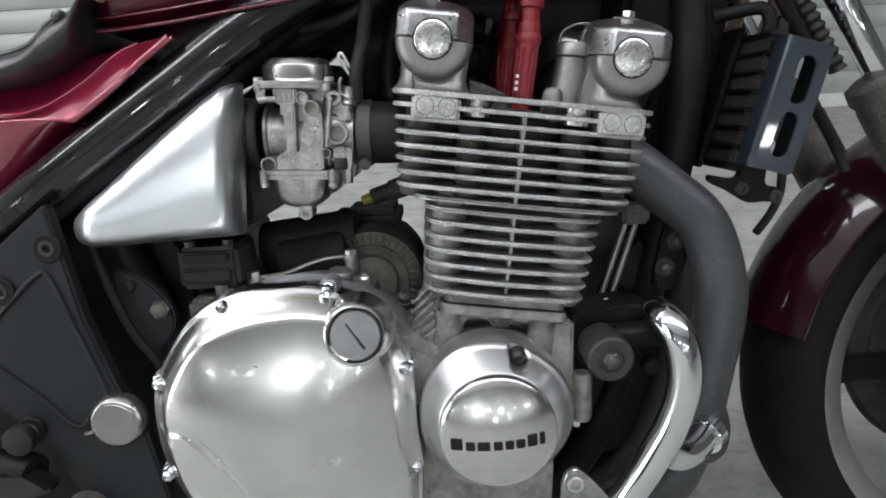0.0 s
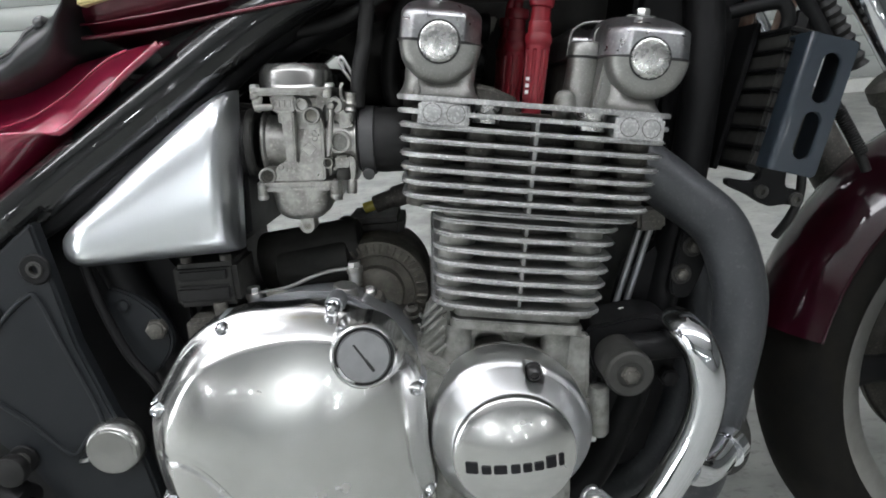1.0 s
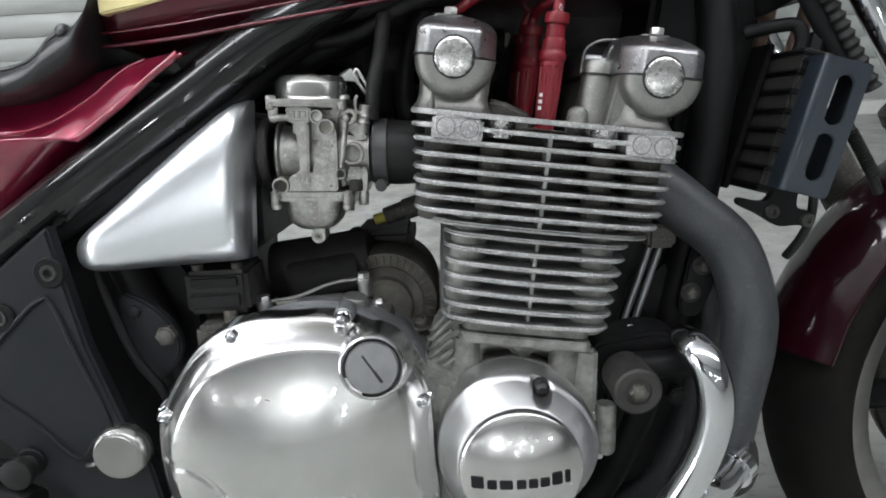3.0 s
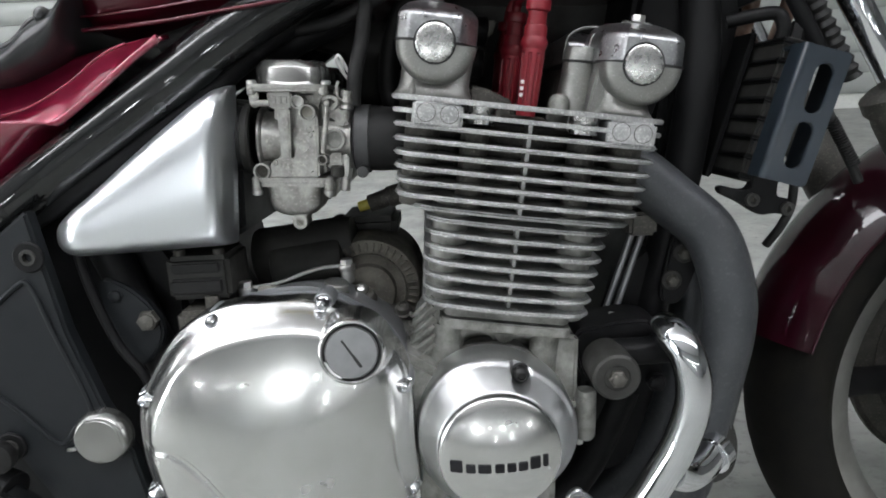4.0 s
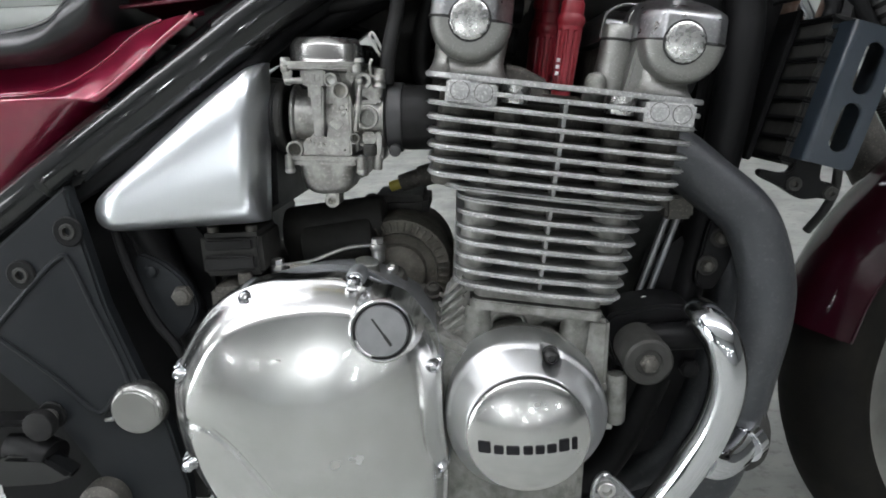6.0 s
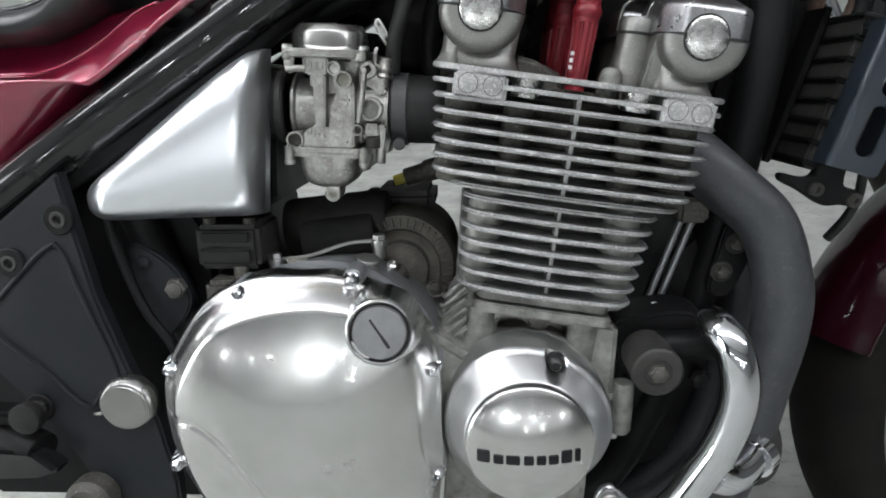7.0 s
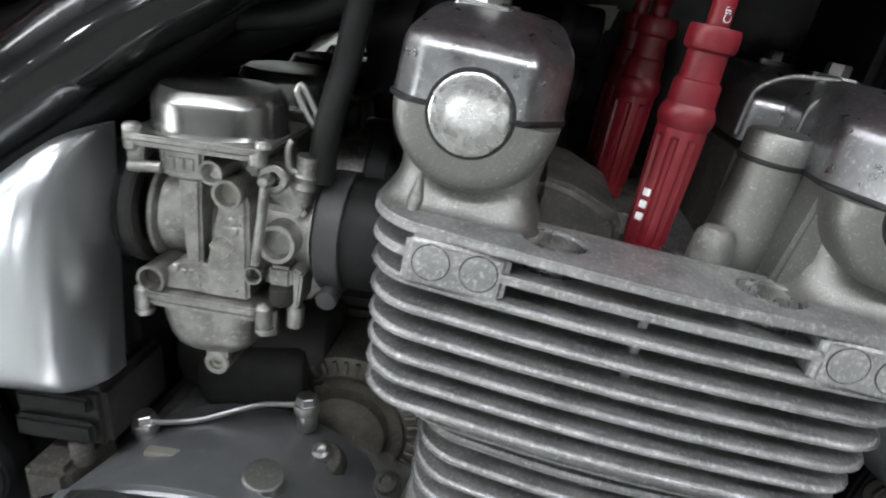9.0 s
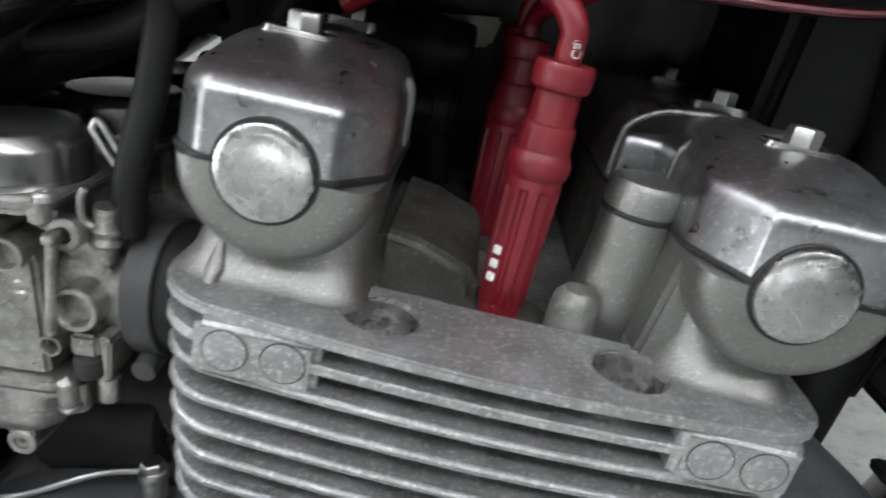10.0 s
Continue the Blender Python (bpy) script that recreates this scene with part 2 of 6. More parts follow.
def prism(s, outline, y0, y1, bevel=0.001, seg=2, holes=(), swap=None):
    """An outline in x and z, given depth from y0 to y1, with rounded edges. swap places (x, y, z) elsewhere."""
    b = bmesh.new()
    loops = []
    for loop in (outline, *holes):
        vs = [b.verts.new((x, y0, z)) for x, z in loop]
        loops.append([b.edges.new((vs[i], vs[(i + 1) % len(vs)])) for i in range(len(vs))])
    if holes:
        faces = [g for g in bmesh.ops.triangle_fill(b, use_beauty=True, edges=[e for q in loops for e in q])["geom"] if isinstance(g, bmesh.types.BMFace)]
    else:
        faces = [b.faces.new(list(b.verts))]
    rim = list(b.edges)
    got = bmesh.ops.extrude_face_region(b, geom=faces, use_keep_orig=True)
    moved = [g for g in got["geom"] if isinstance(g, bmesh.types.BMVert)]
    bmesh.ops.translate(b, vec=(0, y1 - y0, 0), verts=moved)
    bmesh.ops.recalc_face_normals(b, faces=b.faces)
    if bevel:
        b.normal_update()
        sharp = [e for e in b.edges if len(e.link_faces) == 2 and e.calc_face_angle(0) > 0.6]
        bmesh.ops.bevel(b, geom=sharp, offset=bevel, segments=seg, affect="EDGES", clamp_overlap=True)
    if swap:
        for q in b.verts:
            q.co = swap(*q.co)
    return s.bm(b)


def box(s, x0, x1, y0, y1, z0, z1, bevel=0.001, seg=2, swap=None):
    return prism(s, [(x0, z0), (x1, z0), (x1, z1), (x0, z1)], y0, y1, bevel, seg, (), swap)


def circle(cx, cz, r, n=24, rz=None):
    return [(cx + r * math.cos(2 * math.pi * k / n), cz + (rz or r) * math.sin(2 * math.pi * k / n)) for k in range(n)]


def rounded(x0, x1, z0, z1, r, n=5):
    out = []
    for cx, cz, a0 in ((x1 - r, z0 + r, -90), (x1 - r, z1 - r, 0), (x0 + r, z1 - r, 90), (x0 + r, z0 + r, 180)):
        for k in range(n + 1):
            a = radians(a0 + 90 * k / n)
            out.append((cx + r * math.cos(a), cz + r * math.sin(a)))
    return out


def smooth_outline(pts, n=5):
    return [(p.x, p.y) for p in spline([(x, z, 0) for x, z in pts], n, True)]


def hexagon(s, base, direction, r, n, dome=0.0):
    prof = [(r, 0), (r, n * 0.85), (r * 0.88, n)]
    lathe(s, base, direction, prof, 6)
    if dome:
        lathe(s, Vector(base) + Vector(direction).normalized() * n, direction, [(r * 0.8, 0), (r * 0.7, dome * 0.6), (r * 0.4, dome), (0, dome * 1.05)], 16)
    return s


def polar(center, pts, count):
    """Radius at even angles of a rounded outline through some points."""
    data = sorted(((math.atan2(z - center[1], x - center[0]), math.hypot(x - center[0], z - center[1])) for x, z in pts))
    a = np.array([q[0] for q in data])
    r = np.array([q[1] for q in data])
    a3, r3 = np.concatenate([a - 2 * np.pi, a, a + 2 * np.pi]), np.concatenate([r, r, r])
    m = np.gradient(r3, a3)
    out = []
    for k in range(count):
        t = -np.pi + 2 * np.pi * k / count
        i = np.searchsorted(a3, t) - 1
        h = a3[i + 1] - a3[i]
        q = (t - a3[i]) / h
        out.append(float((2 * q ** 3 - 3 * q ** 2 + 1) * r3[i] + (q ** 3 - 2 * q ** 2 + q) * h * m[i] + (-2 * q ** 3 + 3 * q ** 2) * r3[i + 1] + (q ** 3 - q ** 2) * h * m[i + 1]))
    return out


def shell(s, center, stations, count, push=None):
    """A domed cover: stations of (radii, y) from the rim to the middle, joined by rings; push shifts y at (x, z)."""
    v, f = [], []
    for radii, y in stations:
        for k in range(count):
            t = -math.pi + 2 * math.pi * k / count
            x, z = center[0] + radii[k] * math.cos(t), center[1] + radii[k] * math.sin(t)
            v.append((x, y + (push(x, y, z) if push else 0), z))
    for i in range(len(stations) - 1):
        for k in range(count):
            k2 = (k + 1) % count
            f.append((i * count + k, i * count + k2, (i + 1) * count + k2, (i + 1) * count + k))
    f.append(tuple((len(stations) - 1) * count + k for k in range(count)))
    f.append(tuple(range(count)))
    return s.add(v, f)


def smoothstep(a, b, x):
    t = min(max((x - a) / (b - a), 0), 1)
    return t * t * (3 - 2 * t)


ENGINE_TILT = radians(8.4)
CRANK = 0.378


def E(u, y, w):
    """A place in the engine, whose cylinders lean forward, from along, across and up the barrels."""
    c, s_ = math.cos(ENGINE_TILT), math.sin(ENGINE_TILT)
    return Vector((u * c + w * s_, y, CRANK - u * s_ + w * c))


def flat_plate(u, w, y):
    """Lays an outline in (along, across) flat, with the thickness up the barrels."""
    return E(u, y, w)


UP = E(0, 0, 1) - E(0, 0, 0)
FORE = E(1, 0, 0) - E(0, 0, 0)


# ---------------------------------------------------------------- the garage
def setting(name, shape, mat, label, category):
    return tagged(part(name, shape, mat, None), label, category, "", "structure")


X0, X1, Y0, Y1, HIGH = -4.2, 5.5, -4.8, 2.78, 3.0
setting("floor", box(Shape(), X0 - 2.5, X1 + 0.2, Y0 - 2.5, Y1 + 0.2, -0.2, 0.0, 0), CONCRETE, "worn grey concrete garage floor", "floor")
setting("ceiling", box(Shape(), X0 - 0.2, X1 + 0.2, Y0 - 0.2, Y1 + 0.2, HIGH, HIGH + 0.15, 0), CEILING, "plain white painted garage ceiling", "ceiling")
setting("wall_front", box(Shape(), X1, X1 + 0.2, Y0 - 0.2, Y1 + 0.2, 0.0, HIGH, 0), WALL, "plain grey painted garage side wall", "wall")


def wall_with_openings(name, holes, swap, a0, a1, label, mat):
    """A wall from a0 to a1 with openings (from, to, sill, head)."""
    s = Shape()
    at = a0
    for p, q, low, high in holes:
        box(s, at, p, 0.0, 0.2, 0.0, HIGH, 0, 2, swap)
        box(s, p, q, 0.0, 0.2, 0.0, low, 0, 2, swap)
        box(s, p, q, 0.0, 0.2, high, HIGH, 0, 2, swap)
        at = q
    box(s, at, a1, 0.0, 0.2, 0.0, HIGH, 0, 2, swap)
    return setting(name, s, mat, label, "wall")


# unseen openings, made up to give the covers their mirrored spots and streaks
WINDOWS = [(-3.85, -3.67, 1.15, 1.31), (-2.72, -2.65, 1.20, 1.30), (-2.22, -2.15, 1.23, 1.33), (-1.36, -1.04, 1.06, 1.32), (-0.40, -0.33, 1.22, 1.36), (0.04, 0.07, 0.40, 0.80),
           (0.46, 0.66, 1.14, 1.31), (1.13, 1.16, 0.40, 1.00), (1.58, 1.66, 1.20, 1.31), (2.50, 2.74, 1.12, 1.29)]
wall_with_openings("wall_near", WINDOWS, lambda a, d, z: Vector((a, Y0 - d, z)), X0, X1, "pale painted wall with window openings added for mirrored spots", NEARWALL)
# tall window is unseen, added to lay a bright stripe along the frame tube
wall_with_openings("wall_rear", [(-2.9, -1.3, 0.02, 2.1), (0.22, 0.48, 1.1, 2.6)], lambda a, d, z: Vector((X0 - d, a, z)), Y0 - 0.2, Y1 + 0.2, "grey painted wall with a wide open doorway and an added tall window", WALL)
for p, q, low, high in WINDOWS:
    daylight = bpy.data.lights.new("window_spot_light", "AREA")
    daylight.shape, daylight.size, daylight.size_y = "RECTANGLE", q - p, high - low
    daylight.energy, daylight.color = WINDOW * math.pi * (q - p) * (high - low), (0.95, 0.98, 1.0)
    new("window_spot_light", daylight).matrix_basis = pose((p + q) / 2, Y0 - 0.03, (low + high) / 2, 90)
setting("backdrop_windows", box(Shape(), X0, X1, Y0 - 0.26, Y0 - 0.22, 0.0, 2.0, 0), DAYLIGHT, "bright backdrop outside the added window openings", "backdrop")
setting("backdrop_doorway", box(Shape(), X0 - 0.215, X0 - 0.205, -2.94, -1.26, 0.0, 2.14, 0), DOORLIGHT, "bright daylight outside the doorway", "backdrop")

# glow behind the added window
setting("backdrop_tall_window", box(Shape(), X0 - 0.215, X0 - 0.205, 0.18, 0.52, 1.06, 2.64, 0), DOORLIGHT, "bright backdrop outside the added tall window", "backdrop")

shutter = setting("wall_shutter", box(Shape(), X0, X1, Y1 + 0.02, Y1 + 0.2, 0.0, HIGH, 0), WALL, "closed grey steel roller shutter with horizontal slats", "shutter")
PITCH = 0.105
slat_profile = [(0.004, 0.0), (0.0, 0.006), (-0.010, 0.03), (-0.012, PITCH * 0.5), (-0.010, PITCH - 0.03), (0.0, PITCH - 0.008), (0.004, PITCH - 0.003), (0.012, PITCH - 0.002), (0.012, 0.0)]
slat = Shape()
for x in (X0, X1):
    slat.v += [(x, Y1 + y, z) for y, z in slat_profile]
k = len(slat_profile)
slat.f = [(i, (i + 1) % k, k + (i + 1) % k, k + i) for i in range(k)] + [tuple(range(k)), tuple(range(k, 2 * k))]
slat_mesh = slat.mesh("slat", 50)
for i in range(28):
    ob = part("slat", slat_mesh, SHUTTER, shutter)
    ob.location.z = 0.07 + i * PITCH
part("bottom_bar", box(Shape(), X0, X1, Y1 - 0.03, Y1 + 0.019, 0.0, 0.068, 0.004), PAPER, shutter, "pale bottom bar of the shutter")


def ceiling_light(m):
    """A long fluorescent lamp hung on two rods a little below the ceiling."""
    t = thing("ceiling_light", "long lit white fluorescent lamp hanging below the ceiling", "lamp", m, "ceiling lamps")
    for y in (-0.61, 0.61):
        part("end_cap", box(Shape(), -0.16, 0.16, y - 0.01, y + 0.01, -0.36, -0.26, 0.003), PAPER, t)
        part("rod", rod(Shape(), (0, y, -0.262), (0, y, 0.0), 0.006, 10), PAPER, t)
    part("diffuser", box(Shape(), -0.15, 0.15, -0.598, 0.598, -0.33, -0.28, 0.0), TUBE, t)
    return t


lamp = ceiling_light(pose(-1.94, -1.1, HIGH, 0, 0, 90))
# unseen; placed for the highlights they give, at y 1.9 to brighten the shutter
for x, y in ((-0.72, -1.1), (0.5, -1.1), (1.72, -1.1), (2.94, -1.1), (-2.9, 0.5), (-1.68, 0.5), (-1.3, 1.9), (-3.16, -1.1)):
    copy_thing(lamp, pose(x, y, HIGH, 0, 0, 90))

# ---------------------------------------------------------------- the motorcycle
bike = thing("motorcycle", "wine red motorcycle with air-cooled four-cylinder engine, leaning on concrete floor", "motorcycle", pose(0, 0, 0, LEAN))


def bolt(parent, base, direction=(0, -1, 0), r=0.006, n=0.006, name="bolt", mat=None, label="", dome=0.003):
    return part(name, hexagon(Shape(), base, direction, r, n, dome), mat or ZINC, parent, label)


def acorn(parent, base, direction=(0, -1, 0), r=0.0058, n=0.010, name="bolt", mat=None):
    s = Shape()
    lathe(s, base, direction, [(r * 1.25, 0), (r * 1.25, 0.0015), (r, 0.002), (r, n * 0.6), (r * 0.85, n * 0.85), (r * 0.5, n), (r * 0.45, n * 0.8), (0, n * 0.78)], 20)
    return part(name, s, mat or ZINC, parent)


def socket_bolt(parent, base, r=0.0075, mat=None):
    s = Shape()
    lathe(s, base, (0, -1, 0), [(r, 0), (r, 0.004), (r * 0.9, 0.005), (r * 0.55, 0.005), (r * 0.5, 0.001), (0, 0.001)], 18)
    return part("socket_bolt", s, mat or SATINBLACK, parent)


# ---- lower engine
case = Shape()
# crank housing under the barrels, recessed between its bolt bosses
prism(case, [(-0.058, -0.02), (-0.050, 0.05), (-0.047, 0.066), (0.060, 0.066), (0.066, 0.03), (0.064, -0.02), (0.050, -0.055), (0.035, -0.12), (-0.06, -0.12)], -0.150, 0.176, 0.004, 2, (), lambda u, y, w: E(u, y, w))
rod(case, (0.001, -0.150, 0.370), (0.001, -0.1785, 0.370), 0.0635, 48, 0.002)
prism(case, [(-0.056, -0.02), (-0.050, 0.018), (-0.040, 0.026), (0.050, 0.026), (0.062, 0.014), (0.058, -0.03), (0.035, -0.12), (-0.06, -0.12)], -0.174, -0.150, 0.006, 3, (), lambda u, y, w: E(u, y, w))
# front face of the housing with its two pockets
pockets = [rounded(-0.0285, -0.0035, 0.020, 0.0605, 0.007, 4)[::-1], rounded(0.0110, 0.0335, 0.016, 0.0605, 0.008, 4)[::-1]]
prism(case, [(-0.0535, 0.000), (-0.0505, 0.067), (0.0690, 0.067), (0.0730, 0.030), (0.0760, 0.004), (0.0620, -0.022), (-0.050, -0.030)], -0.1680, -0.1501, 0.0040, 3, pockets, lambda u, y, w: E(u, y, w))
# base flange of the barrels
prism(case, rounded(-0.051, 0.059, -0.181, 0.181, 0.008), 0.068, 0.0765, 0.0012, 2, (), flat_plate)
prism(case, rounded(-0.049, 0.057, -0.178, 0.178, 0.008), 0.078, 0.086, 0.0012, 2, (), flat_plate)
# webs and bolt bosses on the crank housing
for u in (-0.0400, 0.0440):
    lathe(case, E(u - 0.003, -0.1620, 0.022), UP, [(0.0, 0.0), (0.0065, 0.001), (0.0110, 0.005), (0.0130, 0.012), (0.0125, 0.0455)], 24)
rod(case, E(-0.0065, -0.1605, 0.050), E(-0.0090, -0.1720, 0.040), 0.0055, 16, 0.002)
# lug on the front of the housing
lathe(case, (0.0835, -0.1640, 0.337), (0.02, 0, 1), [(0.0, 0.0), (0.0070, 0.001), (0.0090, 0.004), (0.0092, 0.044), (0.0075, 0.047), (0.0, 0.0478)], 22)
box(case, 0.055, 0.083, -0.167, -0.13, 0.342, 0.352, 0.003, 3)
box(case, 0.055, 0.083, -0.167, -0.13, 0.366, 0.378, 0.003, 3)
# sump and gearbox
prism(case, [(-0.27, 0.30), (-0.27, 0.42), (-0.23, 0.455), (-0.10, 0.455), (-0.045, 0.42), (0.045, 0.39), (0.056, 0.36), (0.050, 0.26), (0.02, 0.2), (-0.2, 0.2)], -0.192, 0.19, 0.006)
crankcase = part("crankcase", case, CASE, bike, "dull cast aluminium crankcase")

# ribbed breather cover behind the barrels
ribs = Shape()
prism(ribs, [(-0.066, 0.405), (-0.068, 0.43), (-0.060, 0.455), (-0.040, 0.468), (-0.036, 0.40)], -0.168, -0.10, 0.003)
breather = part("breather_cover", ribs, CASE, bike, "ribbed aluminium breather cover")
for i in range(6):
    a = 0.418 + i * 0.0085
    part("rib", sweep(Shape(), [(-0.070 + i * 0.001, -0.150, a - 0.004), (-0.066 + i * 0.001, -0.166, a), (-0.045, -0.171, a + 0.017)], 0.0018, 8, 6), CASE, breather)

# dark upper gearbox shell behind the clutch cover
upper = Shape()
arc = [(-0.262, 0.425), (-0.235, 0.468), (-0.20, 0.490), (-0.165, 0.497), (-0.13, 0.494), (-0.10, 0.478), (-0.075, 0.452), (-0.066, 0.41), (-0.10, 0.38), (-0.22, 0.38)]
prism(upper, smooth_outline(arc, 6), -0.193, -0.085, 0.006, 3)
upper.move(lambda x, y, z: (x, y, z - 0.21 * (y + 0.193) * smoothstep(0.40, 0.47, z)))
gear = part("gearbox_shell", upper, DARKCASE, bike, "dark grey painted gearbox shell")
part("dipstick_plug", lathe(Shape(), (-0.1265, -0.1640, 0.480), (0.18, -0.12, 0.95), [(0.0120, 0), (0.0112, 0.006), (0.0104, 0.0075), (0.0104, 0.0120), (0.0096, 0.0128), (0, 0.0130)], 28), CAST, gear, "round grey plug")
part("bolt_pad", lathe(Shape(), (-0.110, -0.119, 0.462), (0, -0.4, 1), [(0.014, 0), (0.0125, 0.006), (0.011, 0.0075), (0, 0.0078)], 20), GRIME_SHADE, gear)
acorn(gear, (-0.110, -0.118, 0.468), (0, -0.5, 1), 0.006, 0.009)
acorn(gear, (-0.074, -0.110, 0.446), (0, -0.6, 1), 0.007, 0.009, mat=GRIME_SHADE)
part("name_tag", box(Shape(), -0.1925, -0.1755, -0.1590, -0.1530, 0.4860, 0.4890, 0.0004), DUSTY, gear)

# clutch cover
CC = (-0.170, 0.370)
outer_pts = [(-0.282, 0.385), (-0.279, 0.413), (-0.262, 0.445), (-0.238, 0.474), (-0.208, 0.4885), (-0.171, 0.492), (-0.137, 0.491), (-0.115, 0.483), (-0.090, 0.465), (-0.072, 0.445),
             (-0.065, 0.42), (-0.064, 0.37), (-0.062, 0.313), (-0.072, 0.268), (-0.11, 0.240), (-0.165, 0.232), (-0.22, 0.255), (-0.258, 0.298), (-0.277, 0.34)]
face_pts = [(-0.264, 0.385), (-0.262, 0.405), (-0.251, 0.430), (-0.236, 0.450), (-0.213, 0.464), (-0.180, 0.473), (-0.140, 0.474), (-0.112, 0.466), (-0.090, 0.445),
            (-0.083, 0.42), (-0.080, 0.37), (-0.078, 0.32), (-0.088, 0.275), (-0.118, 0.255), (-0.165, 0.248), (-0.212, 0.268), (-0.243, 0.306), (-0.259, 0.345)]
N = 220
ro, rf = polar(CC, outer_pts, N), polar(CC, face_pts, N)
swoosh = [(-0.300, 0.386), (-0.264, 0.386), (-0.249, 0.385), (-0.231, 0.374), (-0.211, 0.350), (-0.193, 0.319), (-0.182, 0.28), (-0.178, 0.22)]
swoosh_line = [(p.x, p.y) for p in spline([(x, z, 0) for x, z in swoosh], 8)]
BOLTS = [(-0.272, 0.419), (-0.276, 0.337), (-0.212, 0.480), (-0.128, 0.4885), (-0.070, 0.420), (-0.068, 0.332)]


def swoosh_step(x, y, z):
    if y > -0.225:
        return 0.0
    best, side = 9.0, 1.0
    for (ax, az), (bx, bz) in zip(swoosh_line, swoosh_line[1:]):
        dx, dz = bx - ax, bz - az
        t = min(max(((x - ax) * dx + (z - az) * dz) / (dx * dx + dz * dz), 0), 1)
        px, pz = x - ax - t * dx, z - az - t * dz
        d = math.hypot(px, pz)
        if d < best:
            best, side = d, 1.0 if dx * pz - dz * px > 0 else -1.0
    below = smoothstep(0.003, -0.003, best * side)
    return 0.0012 * below + 0.0017 * math.exp(-((best * side + 0.001) / 0.0036) ** 2)


def blend(a, b, t):
    return [p + (q - p) * t for p, q in zip(a, b)]


stations = [(ro, -0.190), (ro, -0.210), (blend(ro, rf, 0.04), -0.2135), (blend(ro, rf, 0.12), -0.2155), (blend(ro, rf, 0.22), -0.2165), (blend(ro, rf, 0.30), -0.2185)]
for i in range(1, 9):
    t = i / 8
    stations.append((blend(ro, rf, 0.30 + 0.70 * t), -0.2185 - 0.0165 * (t + 0.10 * math.sin(math.pi * t))))
for i in range(1, 61):
    q = 1 - i / 61
    stations.append(([r * q for r in rf], -0.2355 - 0.0155 * (1 - q ** 2.1) - 0.0006 * smoothstep(1.0, 0.97, q)))
cover = Shape()
shell(cover, CC, stations, N, swoosh_step)
clutch = part("clutch_cover", cover, POLISHED, bike, "large polished aluminium clutch cover with smudges", 50)
for x, z in BOLTS:
    part("bolt_boss", lathe(Shape(), (x, -0.190, z), (0, -1, 0), [(0.0080, 0), (0.0078, 0.018), (0.0072, 0.0205), (0.006, 0.0215), (0, 0.0215)], 20), DARKCASE, clutch)
    acorn(clutch, (x, -0.2118, z), r=0.0054, n=0.0125, mat=CHROME)
# collar and plug of the oil filler
OC = (-0.1065, 0.4555)
collar = Shape()
lathe(collar, (OC[0], -0.218, OC[1]), (0.05, -1, 0.12), [(0.031, 0.0), (0.0280, 0.012), (0.0255, 0.019), (0.0240, 0.0235), (0.0225, 0.0248), (0.0215, 0.0238), (0.0212, 0.013), (0, 0.013)], 48)
part("filler_collar", collar, POLISHED, clutch)
plug = Shape()
lathe(plug, (OC[0] + 0.0008, -0.2315, OC[1] + 0.0017), (0.05, -1, 0.12), [(0.0195, 0), (0.0195, 0.0105), (0.0185, 0.012), (0.006, 0.0125), (0, 0.0126)], 48)
filler = part("oil_filler_plug", plug, PLUGGREY, clutch, "grey oil filler plug with a screwdriver slot")
slot = Shape()
box(slot, -0.0125, 0.0125, -0.0005, 0.0006, -0.0012, 0.0012, 0.0004)
turn = Matrix.Translation((OC[0] + 0.0015, -0.2438, OC[1] + 0.0029)) @ Matrix.Rotation(radians(-6.8), 4, "X") @ Matrix.Rotation(radians(57), 4, "Y")
slot.move(lambda x, y, z: turn @ Vector((x, y, z)))
part("slot", slot, GASKET, clutch)
part("filler_gasket", ring(Shape(), (OC[0] + 0.0003, -0.2315, OC[1] + 0.0006), (0.05, -1, 0.12), 0.0193, 0.0213, 0.008, 48), GASKET, clutch)

# pulse generator cover on the end of the crank
PC = (0.001, 0.370)
NOTCH = (0.0215, 0.4255)


def notch(x, y, z):
    if y > -0.200:
        return 0.0
    d = math.hypot((x - NOTCH[0]) * 1.15, max(NOTCH[1] - 0.002 - z, 0) if z < NOTCH[1] else 0) if z < NOTCH[1] else abs(x - NOTCH[0]) * 1.15
    return max(-0.208 - y, 0) * smoothstep(0.0090, 0.0068, d)


pro = [0.0655 + 0.0015 * math.cos(3 * (-math.pi + 2 * math.pi * k / N)) for k in range(N)]
prf = [0.0475] * N
stations = [(pro, -0.178), (pro, -0.2080), (blend(pro, prf, 0.05), -0.2110), (blend(pro, prf, 0.14), -0.2132), (blend(pro, prf, 0.26), -0.2150), (blend(pro, prf, 0.29), -0.2162)]
for i in range(1, 15):
    t = i / 14
    stations.append((blend(pro, prf, 0.29 + 0.67 * t), -0.2162 - 0.0178 * (t + 0.03 * math.sin(math.pi * t))))
stations += [(blend(pro, prf, 0.99), -0.2346), ([0.044] * N, -0.2348)]
pulse = part("pulse_cover", shell(Shape(), PC, stations, N, notch), BRUSHED, bike, "round polished aluminium crank end cover", 50)
stations = [([0.0474] * N, -0.230), ([0.0474] * N, -0.2400), ([0.0470] * N, -0.2413), ([0.0462] * N, -0.2421), ([0.0450] * N, -0.2428), ([0.0430] * N, -0.2440)]
for i in range(1, 20):
    q = 1 - i / 20
    stations.append(([0.043 * q] * N, -0.2440 - 0.0085 * (1 - q ** 2.0)))
